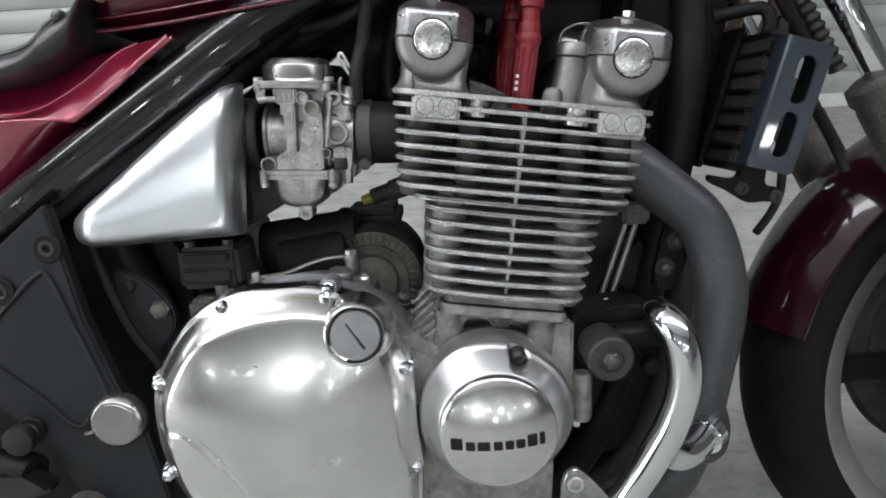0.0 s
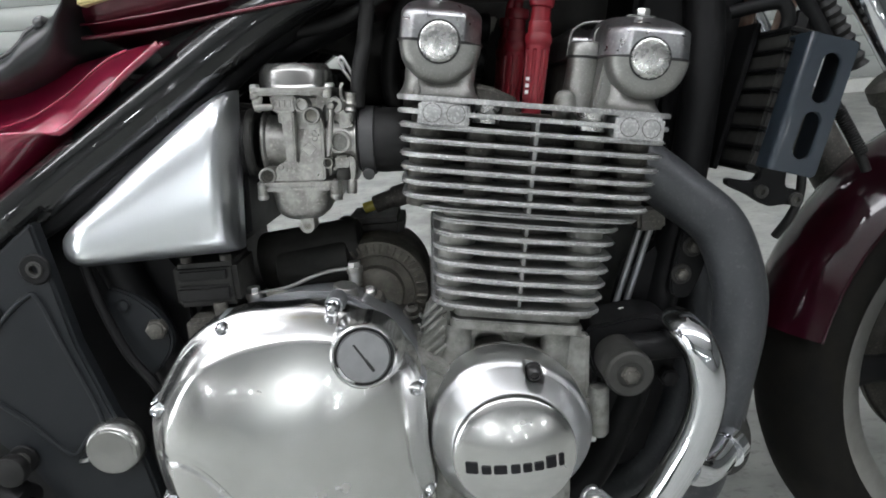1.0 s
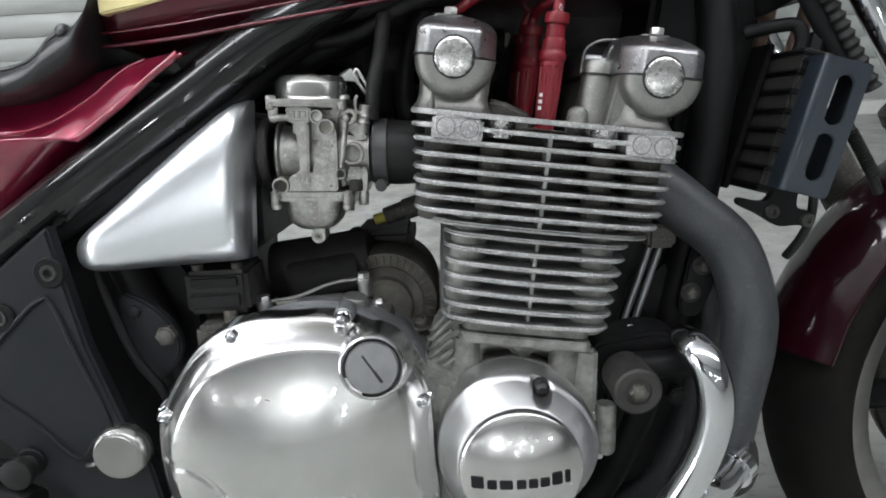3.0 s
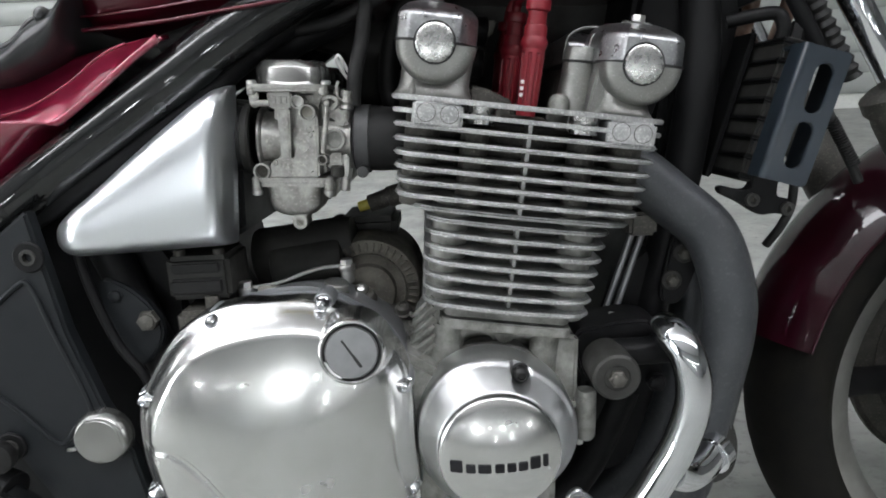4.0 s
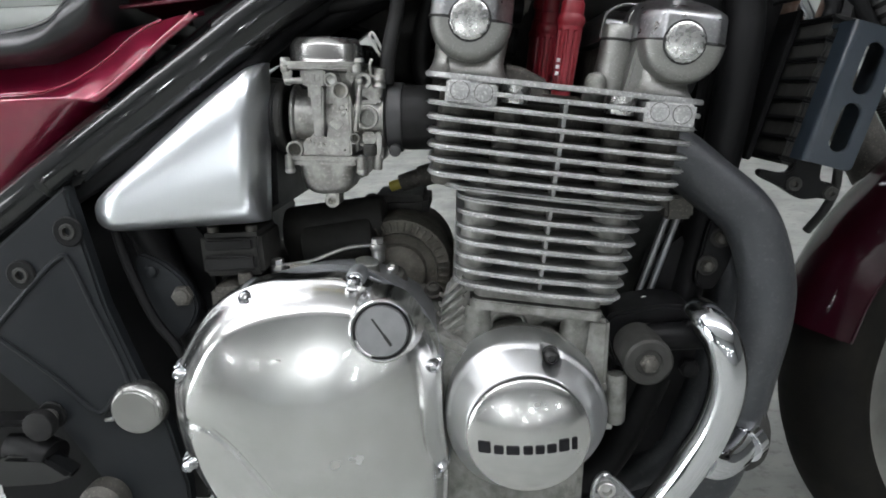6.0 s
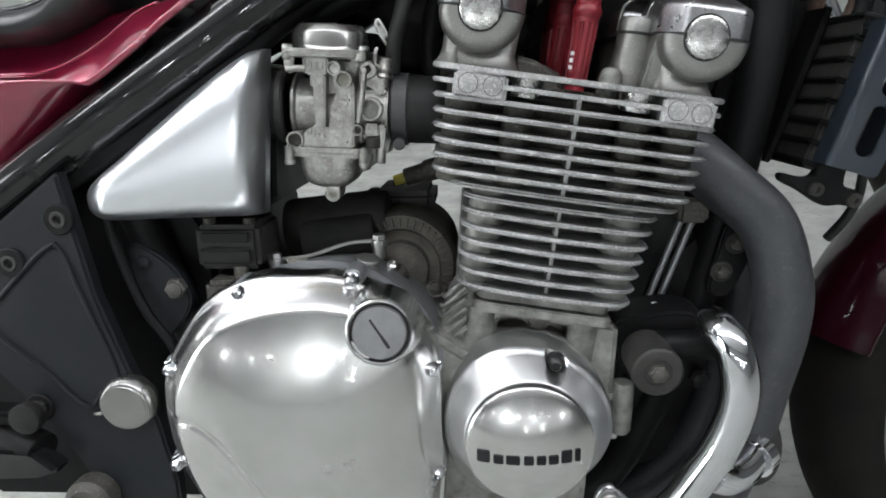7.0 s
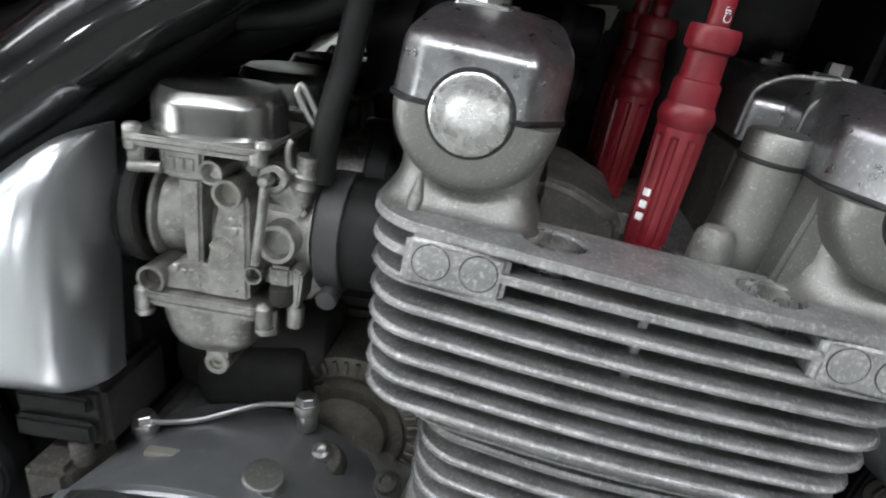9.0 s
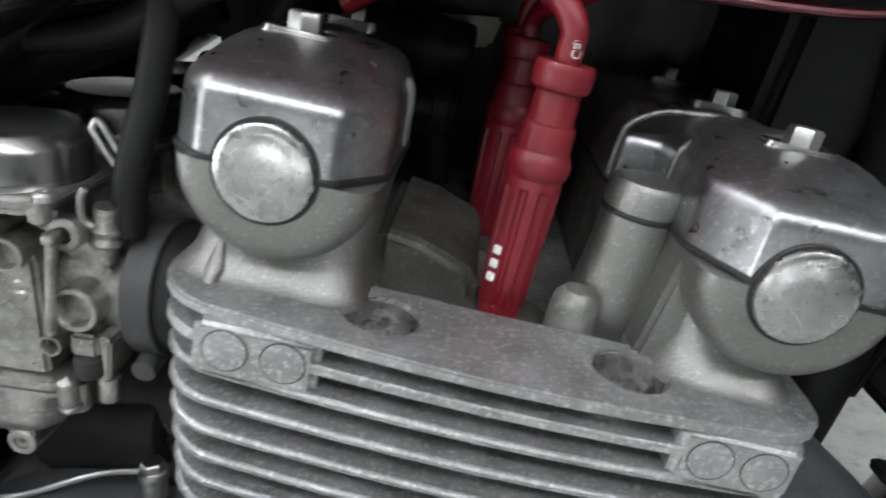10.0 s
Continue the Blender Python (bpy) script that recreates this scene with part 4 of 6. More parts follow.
def carburettor(y, full):
    """Float carburettor whose bore lies along the bike; y is the middle of its cap."""
    middle, y = y, y + 0.0085
    swap = lambda a, b, c: C(a, y + b, c)
    flat = lambda a, b, c: C(a, middle + c, b)
    X = C(1, 0, 0) - C(0, 0, 0)
    Z = C(0, 0, 1) - C(0, 0, 0)
    s = Shape()
    # bore with its flange, core, cap plate and bowl plate
    lathe(s, C(-0.0300, y, 0.001), X, [(0.0215, 0), (0.0275, 0.0004), (0.0280, 0.0015), (0.0275, 0.0026), (0.0238, 0.004), (0.0230, 0.014), (0.0225, 0.030), (0.0235, 0.050), (0.0245, 0.058), (0.0245, 0.078)], 40)
    box(s, -0.016, 0.026, -0.019, 0.024, -0.030, 0.042, 0.004, 3, swap)
    s2, s3, s4, s5 = Shape(), Shape(), Shape(), Shape()
    prism(s2, rounded(-0.0335, 0.0330, -0.033, 0.033, 0.011), 0.0435, 0.0462, 0.0008, 2, (), flat)
    prism(s3, rounded(-0.0315, 0.0300, -0.031, 0.031, 0.009), 0.0405, 0.0436, 0.0008, 2, (), flat)
    prism(s4, rounded(-0.0290, 0.0330, -0.031, 0.031, 0.008), -0.0322, -0.0285, 0.001, 2, (), flat)
    prism(s5, rounded(-0.0280, 0.0320, -0.030, 0.030, 0.008), -0.0362, -0.0325, 0.001, 2, (), flat)
    body = part("carburettor", s, CARB, bike, "dull cast aluminium carburettor with black rubber boots")
    for plate in (s2, s3, s4, s5):
        part("flange_plate", plate, CARB, body)
    if full:
        d = Shape()
        # label block on its pillar
        prism(d, [(-0.0165, 0.0300), (-0.0145, 0.0270), (0.0010, 0.0270), (0.0030, 0.0290), (0.0030, 0.0402), (-0.0175, 0.0402)], -0.0345, -0.012, 0.0012, 2, (), swap)
        for a0, a1, c0, c1 in ((-0.0150, 0.0018, 0.0386, 0.0393), (-0.0150, 0.0018, 0.0286, 0.0293), (-0.0150, -0.0143, 0.0286, 0.0393), (0.0011, 0.0018, 0.0286, 0.0393)):
            box(d, a0, a1, -0.0353, -0.034, c0, c1, 0.0002, 1, swap)
        for i in range(3):
            box(d, -0.0126 + i * 0.0044, -0.0096 + i * 0.0044, -0.0355, -0.034, 0.0312, 0.0368, 0.0004, 1, swap)
        prism(d, [(-0.0105, 0.0275), (0.0005, 0.0275), (-0.0002, -0.0150), (-0.0075, -0.0150)], -0.0325, -0.012, 0.0014, 2, (), swap)
        # sloping arm
        prism(d, [(0.0100, 0.0205), (0.0215, 0.0255), (0.0230, 0.0180), (0.0232, -0.0290), (0.0000, -0.0290), (0.0025, -0.0130)], -0.0340, -0.012, 0.0018, 2, (), swap)
        # low block that carries the cast letters
        prism(d, [(-0.0170, -0.0175), (-0.0120, -0.0128), (-0.0030, -0.0118), (0.0050, -0.0140), (0.0225, -0.0150), (0.0225, -0.0290), (-0.0200, -0.0290)], -0.0335, -0.012, 0.0016, 2, (), swap)
        for k in range(4):
            u = [(0.0050, -0.0024), (0.0112, 0.0036), (0.0172, -0.0024), (0.0112, -0.0084)]
            p, q = u[k], u[(k + 1) % 4]
            rod(d, C(p[0], y - 0.0342, p[1]), C(q[0], y - 0.0342, q[1]), 0.0006, 6)
        for i in range(7):
            c = -0.0200 + 0.0007 * math.sin(i * 2.1)
            box(d, -0.0100 + i * 0.0042, -0.0075 + i * 0.0042, -0.0342, -0.033, c, c + 0.0030, 0.0003, 1, swap)
        for i in range(5):
            box(d, -0.0020 + i * 0.0034, 0.0002 + i * 0.0034, -0.0341, -0.033, -0.0252, -0.0228, 0.0003, 1, swap)
        for a, c in ((-0.0125, -0.0165), (0.0165, 0.0060), (0.0160, 0.0105)):
            lathe(d, C(a, y - 0.032, c), (0, -1, 0), [(0.0024, 0), (0.0024, 0.0022), (0.0016, 0.003), (0, 0.003)], 12)
        # side body towards the engine
        box(d, 0.0225, 0.047, -0.021, 0.02, -0.022, 0.022, 0.005, 3, swap)
        prism(d, [(0.0300, 0.0340), (0.0410, 0.0300), (0.0480, 0.0180), (0.0440, 0.0120), (0.0280, 0.0230)], -0.027, -0.012, 0.002, 2, (), swap)
        prism(d, [(0.0190, 0.0420), (0.0300, 0.0405), (0.0260, 0.0310), (0.0190, 0.0300)], -0.028, -0.012, 0.002, 2, (), swap)
        box(d, 0.0320, 0.0430, -0.033, -0.012, -0.0190, -0.0085, 0.0016, 2, swap)
        prism(d, [(0.0430, -0.0080), (0.0480, -0.0110), (0.0465, -0.0280), (0.0415, -0.0340), (0.0400, -0.0320), (0.0435, -0.0250)], -0.032, -0.014, 0.0012, 2, (), swap)
        rod(d, C(0.0435, y - 0.028, -0.0400), C(0.0440, y - 0.028, -0.0290), 0.0042, 16)
        rod(d, C(0.0320, y - 0.030, -0.0450), C(0.0320, y - 0.030, -0.0320), 0.0042, 16)
        tagged(part("casting", d, CARB, body), kind="stuff")
        # sockets: ring with a recessed floor
        for (a, c), r, out, back in (((0.0079, 0.0325), 0.0056, 0.0375, ZINC), ((0.0154, 0.0240), 0.0070, 0.0385, DUSTY), ((0.0358, 0.0025), 0.0094, 0.0340, CAST), ((0.0256, -0.0140), 0.0046, 0.0350, GRIME_SHADE), ((-0.0235, -0.0235), 0.0072, 0.0370, GRIME_SHADE)):
            k = Shape()
            lathe(k, C(a, y - 0.008, c), (0, -1, 0), [(r * 0.98, 0), (r * 0.96, out - 0.010), (r, out - 0.0088), (r * 0.95, out - 0.0078), (r * 0.76, out - 0.0078), (r * 0.70, out - 0.0088), (r * 0.68, out - 0.013)], 28)
            socket = part("socket_rim", k, CARB, body)
            part("socket_floor", lathe(Shape(), C(a, y - out + 0.009, c), (0, -1, 0), [(r * 0.72, 0), (r * 0.72, 0.004), (0, 0.0046)], 22), back, socket)
        # link rod with its ringed head
        k = Shape()
        sweep(k, [C(0.0312, y - 0.034, 0.0320), C(0.0300, y - 0.0355, 0.0150), C(0.0268, y - 0.0350, -0.0080)], 0.0022, 10, 5)
        lathe(k, C(0.0312, y - 0.030, 0.0315), (0, -1, 0), [(0.0030, 0), (0.0030, 0.006), (0.0020, 0.0075), (0, 0.0078)], 14)
        part("link_rod", k, CARB, body)
        part("link_washer", ring(Shape(), C(0.0335, y - 0.025, 0.0320), (0, -1, 0), 0.0034, 0.0066, 0.007, 24), CARB, body)
        part("hose_nipple", lathe(Shape(), C(0.0430, y - 0.022, 0.0200), (0.18, 0, 0.98), [(0.0050, 0), (0.0050, 0.006), (0.0062, 0.0075), (0.0050, 0.010), (0.0060, 0.013), (0.0050, 0.0145), (0.0050, 0.022)], 18), CARB, body)
        part("enrichener", lathe(Shape(), C(0.0378, y - 0.030, -0.0185), Z * -1, [(0.0036, 0), (0.0058, 0.001), (0.0060, 0.008), (0.0050, 0.0095), (0, 0.0095)], 20), DIRTYRUBBER, body)
        part("bore_ring", ring(Shape(), C(-0.0440, y, 0.001), X, 0.0225, 0.0300, 0.0075, 44), DIRTYRUBBER, body, "dark rubber ring")
        # brackets and hooks of bent wire at the cap plate
        k = Shape()
        prism(k, [(-0.0310, 0.0400), (-0.0225, 0.0400), (-0.0235, 0.0350), (-0.0215, 0.0300), (-0.0270, 0.0270), (-0.0305, 0.0310)], -0.037, -0.033, 0.0008, 2, (), swap)
        rod(k, C(-0.0290, y - 0.038, 0.0310), C(-0.0150, y - 0.036, 0.0315), 0.0027, 12)
        part("cap_bracket", k, CARB, body)
        for pts in ([(0.036, 0.067), (0.041, 0.058), (0.050, 0.046)], [(0.036, 0.067), (0.039, 0.070), (0.048, 0.054), (0.051, 0.046)]):
            part("wire_hook", sweep(Shape(), [C(a, y - 0.0115, c) for a, c in pts], 0.0014, 8, 5), ZINC, body)
        part("wire_hook", sweep(Shape(), [C(0.0400, y - 0.026, 0.0490), C(0.0385, y - 0.027, 0.0450), C(0.0390, y - 0.027, 0.0370), C(0.0420, y - 0.026, 0.0345)], 0.0015, 8, 5), CARB, body)
        drain = Shape()
        ring(drain, C(0.0052, y - 0.010, -0.0664), (0, -1, 0), 0.0034, 0.0062, 0.022, 24)
        box(drain, -0.0003, 0.0107, -0.0315, -0.005, -0.0655, -0.0570, 0.001, 2, swap)
        part("drain_boss", drain, CARB, body)
        part("drain_screw", lathe(Shape(), C(0.0052, y - 0.010, -0.0664), (0, -1, 0), [(0.0033, 0), (0.0033, 0.0205), (0.0014, 0.0208), (0.0012, 0.0190), (0, 0.0190)], 14), DUSTY, body)
        for a in (-0.0285, 0.0310):
            part("screw", lathe(Shape(), C(a, middle - 0.0265, 0.0462), Z, [(0.0040, 0), (0.0040, 0.0022), (0.0030, 0.0032), (0.001, 0.0032), (0, 0.002)], 14), ZINC, body)
            part("screw", lathe(Shape(), C(a, middle - 0.0260, -0.0395), Z * -1, [(0.0044, 0), (0.0044, 0.002), (0.0034, 0.0036), (0, 0.0040)], 14), ZINC, body)
            part("flange_lug", lathe(Shape(), C(a, middle - 0.0265, -0.0395), Z, [(0.0034, 0), (0.0040, 0.001), (0.0040, 0.0105), (0.0034, 0.0112), (0, 0.0130)], 18), CARB, body)
        for a in (-0.0285, 0.0285):
            part("cap_lug", lathe(Shape(), C(a, middle - 0.0265, 0.0375), Z, [(0.0030, 0), (0.0040, 0.001), (0.0040, 0.0086)], 16), CARB, body)
    y = middle
    cap = Shape()
    lathe(cap, C(-0.0005, y, 0.0460), Z, [(0.0312, 0), (0.0305, 0.0015), (0.0300, 0.0030), (0.0298, 0.0130), (0.0290, 0.0145), (0.0268, 0.0185), (0.0258, 0.0193), (0.012, 0.0197), (0, 0.0198)], 48)
    part("diaphragm_cap", cap, DISCCAP, body, "bright round diaphragm cap")
    rows, v, q = [(-0.0355, 0.0, 0.009), (-0.0440, 0.0008, 0.010), (-0.0520, 0.0022, 0.011), (-0.0565, 0.0045, 0.011), (-0.0595, 0.0085, 0.0105), (-0.0610, 0.0130, 0.009), (-0.0614, 0.018, 0.006)], [], []
    for z, d_, r in rows:
        for a, b in rounded(-0.0215 + d_, 0.0255 - d_, -0.029 + d_ * 0.6, 0.029 - d_, min(r, 0.0115), 5):
            v.append(C(a, y + b, z))
    c = 24
    for i in range(len(rows) - 1):
        for k in range(c):
            q.append((i * c + k, i * c + (k + 1) % c, (i + 1) * c + (k + 1) % c, (i + 1) * c + k))
    q += [tuple(range(c)), tuple((len(rows) - 1) * c + k for k in range(c))]
    part("float_bowl", Shape().add(v, q), CARB, body, "", 45)
    # boots
    part("intake_boot", lathe(Shape(), C(0.0500, y + 0.0060, 0.002), X, [(0.026, 0), (0.0275, 0.02), (0.0265, 0.05)], 40), RUBBER, body, "black rubber intake boot")
    band = Shape()
    ring(band, C(0.0515, y + 0.006, 0.002), X, 0.0262, 0.0292, 0.0120, 44)
    rod(band, C(0.0582, y - 0.020, -0.0245), C(0.0582, y - 0.006, -0.0225), 0.005, 16)
    part("boot_clamp", band, BAND, body, "grey rubber-coated boot clamp")
    part("air_boot", lathe(Shape(), C(-0.100, y + 0.007, 0.001), X, [(0.036, 0), (0.034, 0.02), (0.029, 0.04), (0.0285, 0.052), (0.028, 0.0565)], 40), RUBBER, body, "black rubber air boot")
    return body


carburettor(-0.126, True)
for y in (-0.0393, 0.0393, 0.118):
    carburettor(y, False)

# overflow hose beside the carburettors
cable([(-0.103, -0.135, 0.635), (-0.100, -0.133, 0.66), (-0.093, -0.125, 0.69), (-0.088, -0.12, 0.72)], 0.0062, RUBBER, "breather_hose", "black rubber breather hose")
cable([(-0.075, -0.06, 0.63), (-0.078, -0.06, 0.66), (-0.07, -0.06, 0.70), (-0.05, -0.06, 0.74)], 0.009, RUBBER, "breather_hose", "black rubber breather hose")

# ---- air box and its silver trim
air = Shape()
prism(air, [(-0.320, 0.54), (-0.235, 0.525), (-0.205, 0.53), (-0.198, 0.642), (-0.215, 0.638)], -0.139, 0.139, 0.008, 3)
part("air_box", air, SATINBLACK, bike, "black plastic air filter box")
def trim_edges(x):
    """Lower and upper edge of the trim at x."""
    t = (x + 0.354) / 0.156
    lower = 0.5245 + 0.0125 * max(1 - (x + 0.354) / 0.026, 0) ** 2 + 0.002 * t
    upper = np.interp(x, (-0.354, -0.350, -0.342, -0.328, -0.314, -0.283, -0.248, -0.222, -0.209, -0.200, -0.197), (0.5410, 0.5480, 0.5560, 0.5660, 0.5755, 0.6000, 0.6260, 0.6450, 0.6530, 0.6555, 0.6555))
    return lower, float(upper)


trim = Shape()
cols, rows_ = 60, 40
for i in range(cols + 1):
    c = 1 - (1 - i / cols) ** 1.0
    x = -0.354 + 0.1565 * c
    lo, hi = trim_edges(x)
    near = min((x + 0.354) / 0.046, 1.0)
    end = min((-0.1975 - x) / 0.012, 1.0)
    deep = 0.048 * math.sqrt(max(1 - (1 - near) ** 2.4, 0.004)) * (0.62 + 0.38 * math.sqrt(max(1 - (1 - end) ** 2, 0.0)))
    for k in range(rows_ + 1):
        t = k / rows_
        a = math.pi * t
        z = (lo + hi) / 2 - (hi - lo) / 2 * math.copysign(abs(math.cos(a)) ** 0.74, math.cos(a))
        y = -0.140 - deep * abs(math.sin(a)) ** 0.48 - 0.0060 * min(near * 1.5, 1) * math.sin(a)
        trim.v.append((x, y, z))
for i in range(cols):
    for k in range(rows_):
        p = i * (rows_ + 1) + k
        trim.f.append((p, p + 1, p + rows_ + 2, p + rows_ + 1))
trim.f.append(tuple(range(rows_ + 1)))
trim.f.append(tuple(cols * (rows_ + 1) + k for k in range(rows_ + 1)))
trim.move(lambda x, y, z: (x - 0.011 * smoothstep(-0.30, -0.2, x) * (0.653 - z) / 0.12, y, z))
part("air_box_trim", trim, SATIN, bike, "satin silver triangular air box trim", 60)

# ---- frame
def tube(pts, r, mat=BLACK, name="frame_tube", label="gloss black steel frame tube", flat=1.0):
    return part(name, sweep(Shape(), pts, r, 44, 14, flat), mat, bike, label)


tube([(-0.56, -0.150, 0.455), (-0.44, -0.155, 0.533), (-0.33, -0.155, 0.605), (-0.25, -0.150, 0.658), (-0.17, -0.135, 0.712), (-0.06, -0.10, 0.765), (0.10, -0.05, 0.80), (0.22, -0.02, 0.81)], 0.0205)
tube([(-0.40, -0.150, 0.545), (-0.32, -0.150, 0.588), (-0.24, -0.140, 0.640), (-0.18, -0.115, 0.690), (-0.10, -0.08, 0.745)], 0.012, SATINBLACK)
tube([(-0.56, 0.150, 0.455), (-0.44, 0.155, 0.533), (-0.25, 0.150, 0.658), (-0.06, 0.10, 0.765), (0.10, 0.05, 0.80), (0.22, 0.02, 0.81)], 0.0185)
for y in (-0.075, 0.075):
    tube([(0.20, y * 0.4, 0.80), (0.215, y * 0.8, 0.70), (0.200, y, 0.58), (0.165, y, 0.42), (0.125, y, 0.30), (0.07, y, 0.22), (-0.05, y, 0.19), (-0.25, y, 0.19)], 0.018, SATINBLACK)
for y in (-0.14, 0.14):
    tube([(-0.335, y, 0.56), (-0.300, y, 0.46), (-0.275, y, 0.36), (-0.28, y, 0.22)], 0.016, SATINBLACK)

# pivot plate behind the engine
plate = Shape()
outline = [(-0.356, 0.568), (-0.350, 0.530), (-0.340, 0.468), (-0.322, 0.405), (-0.303, 0.36), (-0.293, 0.30), (-0.295, 0.24), (-0.345, 0.24), (-0.372, 0.31), (-0.40, 0.362), (-0.46, 0.43), (-0.50, 0.47), (-0.50, 0.475), (-0.42, 0.521)]
prism(plate, outline, -0.190, -0.175, 0.003, 3)
pivot = part("pivot_plate", plate, PLATE, bike, "dark grey painted swingarm pivot plate")
rim = Shape()
tri = [(-0.440, 0.447), (-0.395, 0.490), (-0.372, 0.5085), (-0.362, 0.507), (-0.350, 0.467), (-0.331, 0.400), (-0.345, 0.386), (-0.362, 0.372), (-0.392, 0.404)]
sweep(rim, [(x, -0.1905, z) for x, z in tri + tri[:1]], 0.0022, 8, 6)
part("raised_rim", rim, PLATE, pivot)
for x, z in ((-0.3585, 0.531), (-0.404, 0.4965), (-0.402, 0.371)):
    part("washer", ring(Shape(), (x, -0.189, z), (0, -1, 0), 0.0065, 0.0125, 0.0035, 28), SATINBLACK, pivot)
    socket_bolt(pivot, (x, -0.1885, z), 0.0068, DIRTYRUBBER)
s = Shape()
lathe(s, (-0.3235, -0.188, 0.3775), (0, -1, 0), [(0.0238, 0), (0.0238, 0.004), (0.0230, 0.0085), (0.0205, 0.0130), (0.0192, 0.0138), (0.0180, 0.0139), (0.0176, 0.0143), (0.008, 0.0149), (0, 0.0150)], 48)
part("pivot_cap", s, DISCCAP, pivot, "round satin aluminium pivot cap")
part("clip", sweep(Shape(), [(-0.355, -0.192, 0.366), (-0.348, -0.195, 0.368), (-0.343, -0.196, 0.372)], 0.0018, 8, 4), ZINC, pivot)
# cable along the plate
cable([(-0.335, -0.168, 0.545), (-0.327, -0.17, 0.50), (-0.310, -0.172, 0.45), (-0.290, -0.172, 0.415), (-0.282, -0.17, 0.36)], 0.0040, SATINBLACK, "wiring_loom", "black wiring loom")

# engine mount bracket, starter relay block
s = Shape()
prism(s, smooth_outline([(-0.325, 0.500), (-0.305, 0.497), (-0.283, 0.475), (-0.277, 0.452), (-0.290, 0.430), (-0.305, 0.425), (-0.318, 0.45)], 4), -0.160, -0.150, 0.002)
mount = part("engine_mount", s, PLATE, bike, "dark grey engine mount bracket")
bolt(mount, (-0.2865, -0.160, 0.4660), r=0.009, n=0.007, mat=GRIME_SHADE)
bolt(mount, (-0.312, -0.158, 0.488), r=0.007, n=0.003, mat=PLATE)
s = Shape()
box(s, -0.272, -0.218, -0.15, -0.09, 0.478, 0.516, 0.004)
relay = part("relay_block", s, DIRTYRUBBER, bike, "grimy dark cast block behind the clutch cover")
part("relay_lid", box(Shape(), -0.268, -0.222, -0.156, -0.150, 0.484, 0.498, 0.0025, 3), RUBBER, relay)
part("relay_lid", box(Shape(), -0.266, -0.224, -0.154, -0.150, 0.502, 0.512, 0.0018, 3), RUBBER, relay)
for x in (-0.262, -0.228):
    part("relay_stud", rod(Shape(), (x, -0.14, 0.512), (x, -0.14, 0.521), 0.005, 12), GRIME_SHADE, relay)
s = Shape()
box(s, -0.262, -0.235, -0.165, -0.12, 0.44, 0.472, 0.004)
rod(s, (-0.235, -0.15, 0.468), (-0.235, -0.15, 0.482), 0.006, 12)
part("case_lug", s, GRIME_SHADE, bike)

# alternator housing and starter behind the barrels
s = Shape()
lathe(s, (-0.108, 0.02, 0.459), (0, -1, 0), [(0.052, 0), (0.052, 0.090), (0.0495, 0.097), (0.0375, 0.099), (0.037, 0.102), (0.0355, 0.097), (0.027, 0.097), (0.0255, 0.105), (0.020, 0.107), (0, 0.107)], 56)
alternator = part("alternator_housing", s, CASTBROWN, bike, "dusty brown round alternator housing")
for k in range(40):
    a = 2 * math.pi * k / 40
    d = Vector((math.cos(a), 0, math.sin(a)))
    c = Vector((-0.108, -0.079, 0.459))
    part("rib", rod(Shape(), c + d * 0.0395, c + d * 0.0475, 0.0016, 6), CASTBROWN, alternator)
s = Shape()
rod(s, (-0.20, -0.068, 0.482), (-0.13, -0.068, 0.490), 0.024, 28, 0.006)
rod(s, (-0.22, -0.05, 0.49), (-0.12, -0.05, 0.50), 0.03, 28, 0.006)
box(s, -0.142, -0.08, -0.03, 0.06, 0.50, 0.523, 0.006)
part("starter_motor", s, DIRTYRUBBER, bike, "grimy dark starter motor")
part("starter_lug", ring(Shape(), (-0.137, -0.03, 0.520), (0, -1, 0), 0.004, 0.009, 0.006), GRIME_SHADE, bike)
# sensor plug
s = Shape()
rod(s, (-0.108, -0.02, 0.536), (-0.085, -0.02, 0.543), 0.009, 18)
rod(s, (-0.088, -0.02, 0.542), (-0.062, -0.02, 0.549), 0.011, 18)
part("sensor_plug", s, GRIME_SHADE, bike)
part("sensor_tip", rod(Shape(), (-0.119, -0.02, 0.533), (-0.108, -0.02, 0.536), 0.0055, 14), YELLOW, bike, "yellowed connector tip")

# oil pipe with banjo bolts
pipe = part("oil_pipe", sweep(Shape(), [(-0.212, -0.126, 0.4800), (-0.190, -0.122, 0.4815), (-0.178, -0.119, 0.4835), (-0.160, -0.114, 0.4890), (-0.145, -0.109, 0.4915), (-0.123, -0.105, 0.4915)], 0.0018, 10, 8), ZINC, bike, "thin steel oil pipe with banjo bolts")
for x, y, z in ((-0.1238, -0.105, 0.4915), (-0.2125, -0.126, 0.4800)):
    s = Shape()
    rod(s, (x, y, z - 0.016), (x, y, z - 0.001), 0.0062, 18)
    rod(s, (x, y, z - 0.0045), (x, y, z + 0.0015), 0.0075, 20)
    hexagon(s, (x, y, z + 0.0015), (0, 0, 1), 0.0060, 0.0050)
    part("banjo_bolt", s, ZINC, pipe)

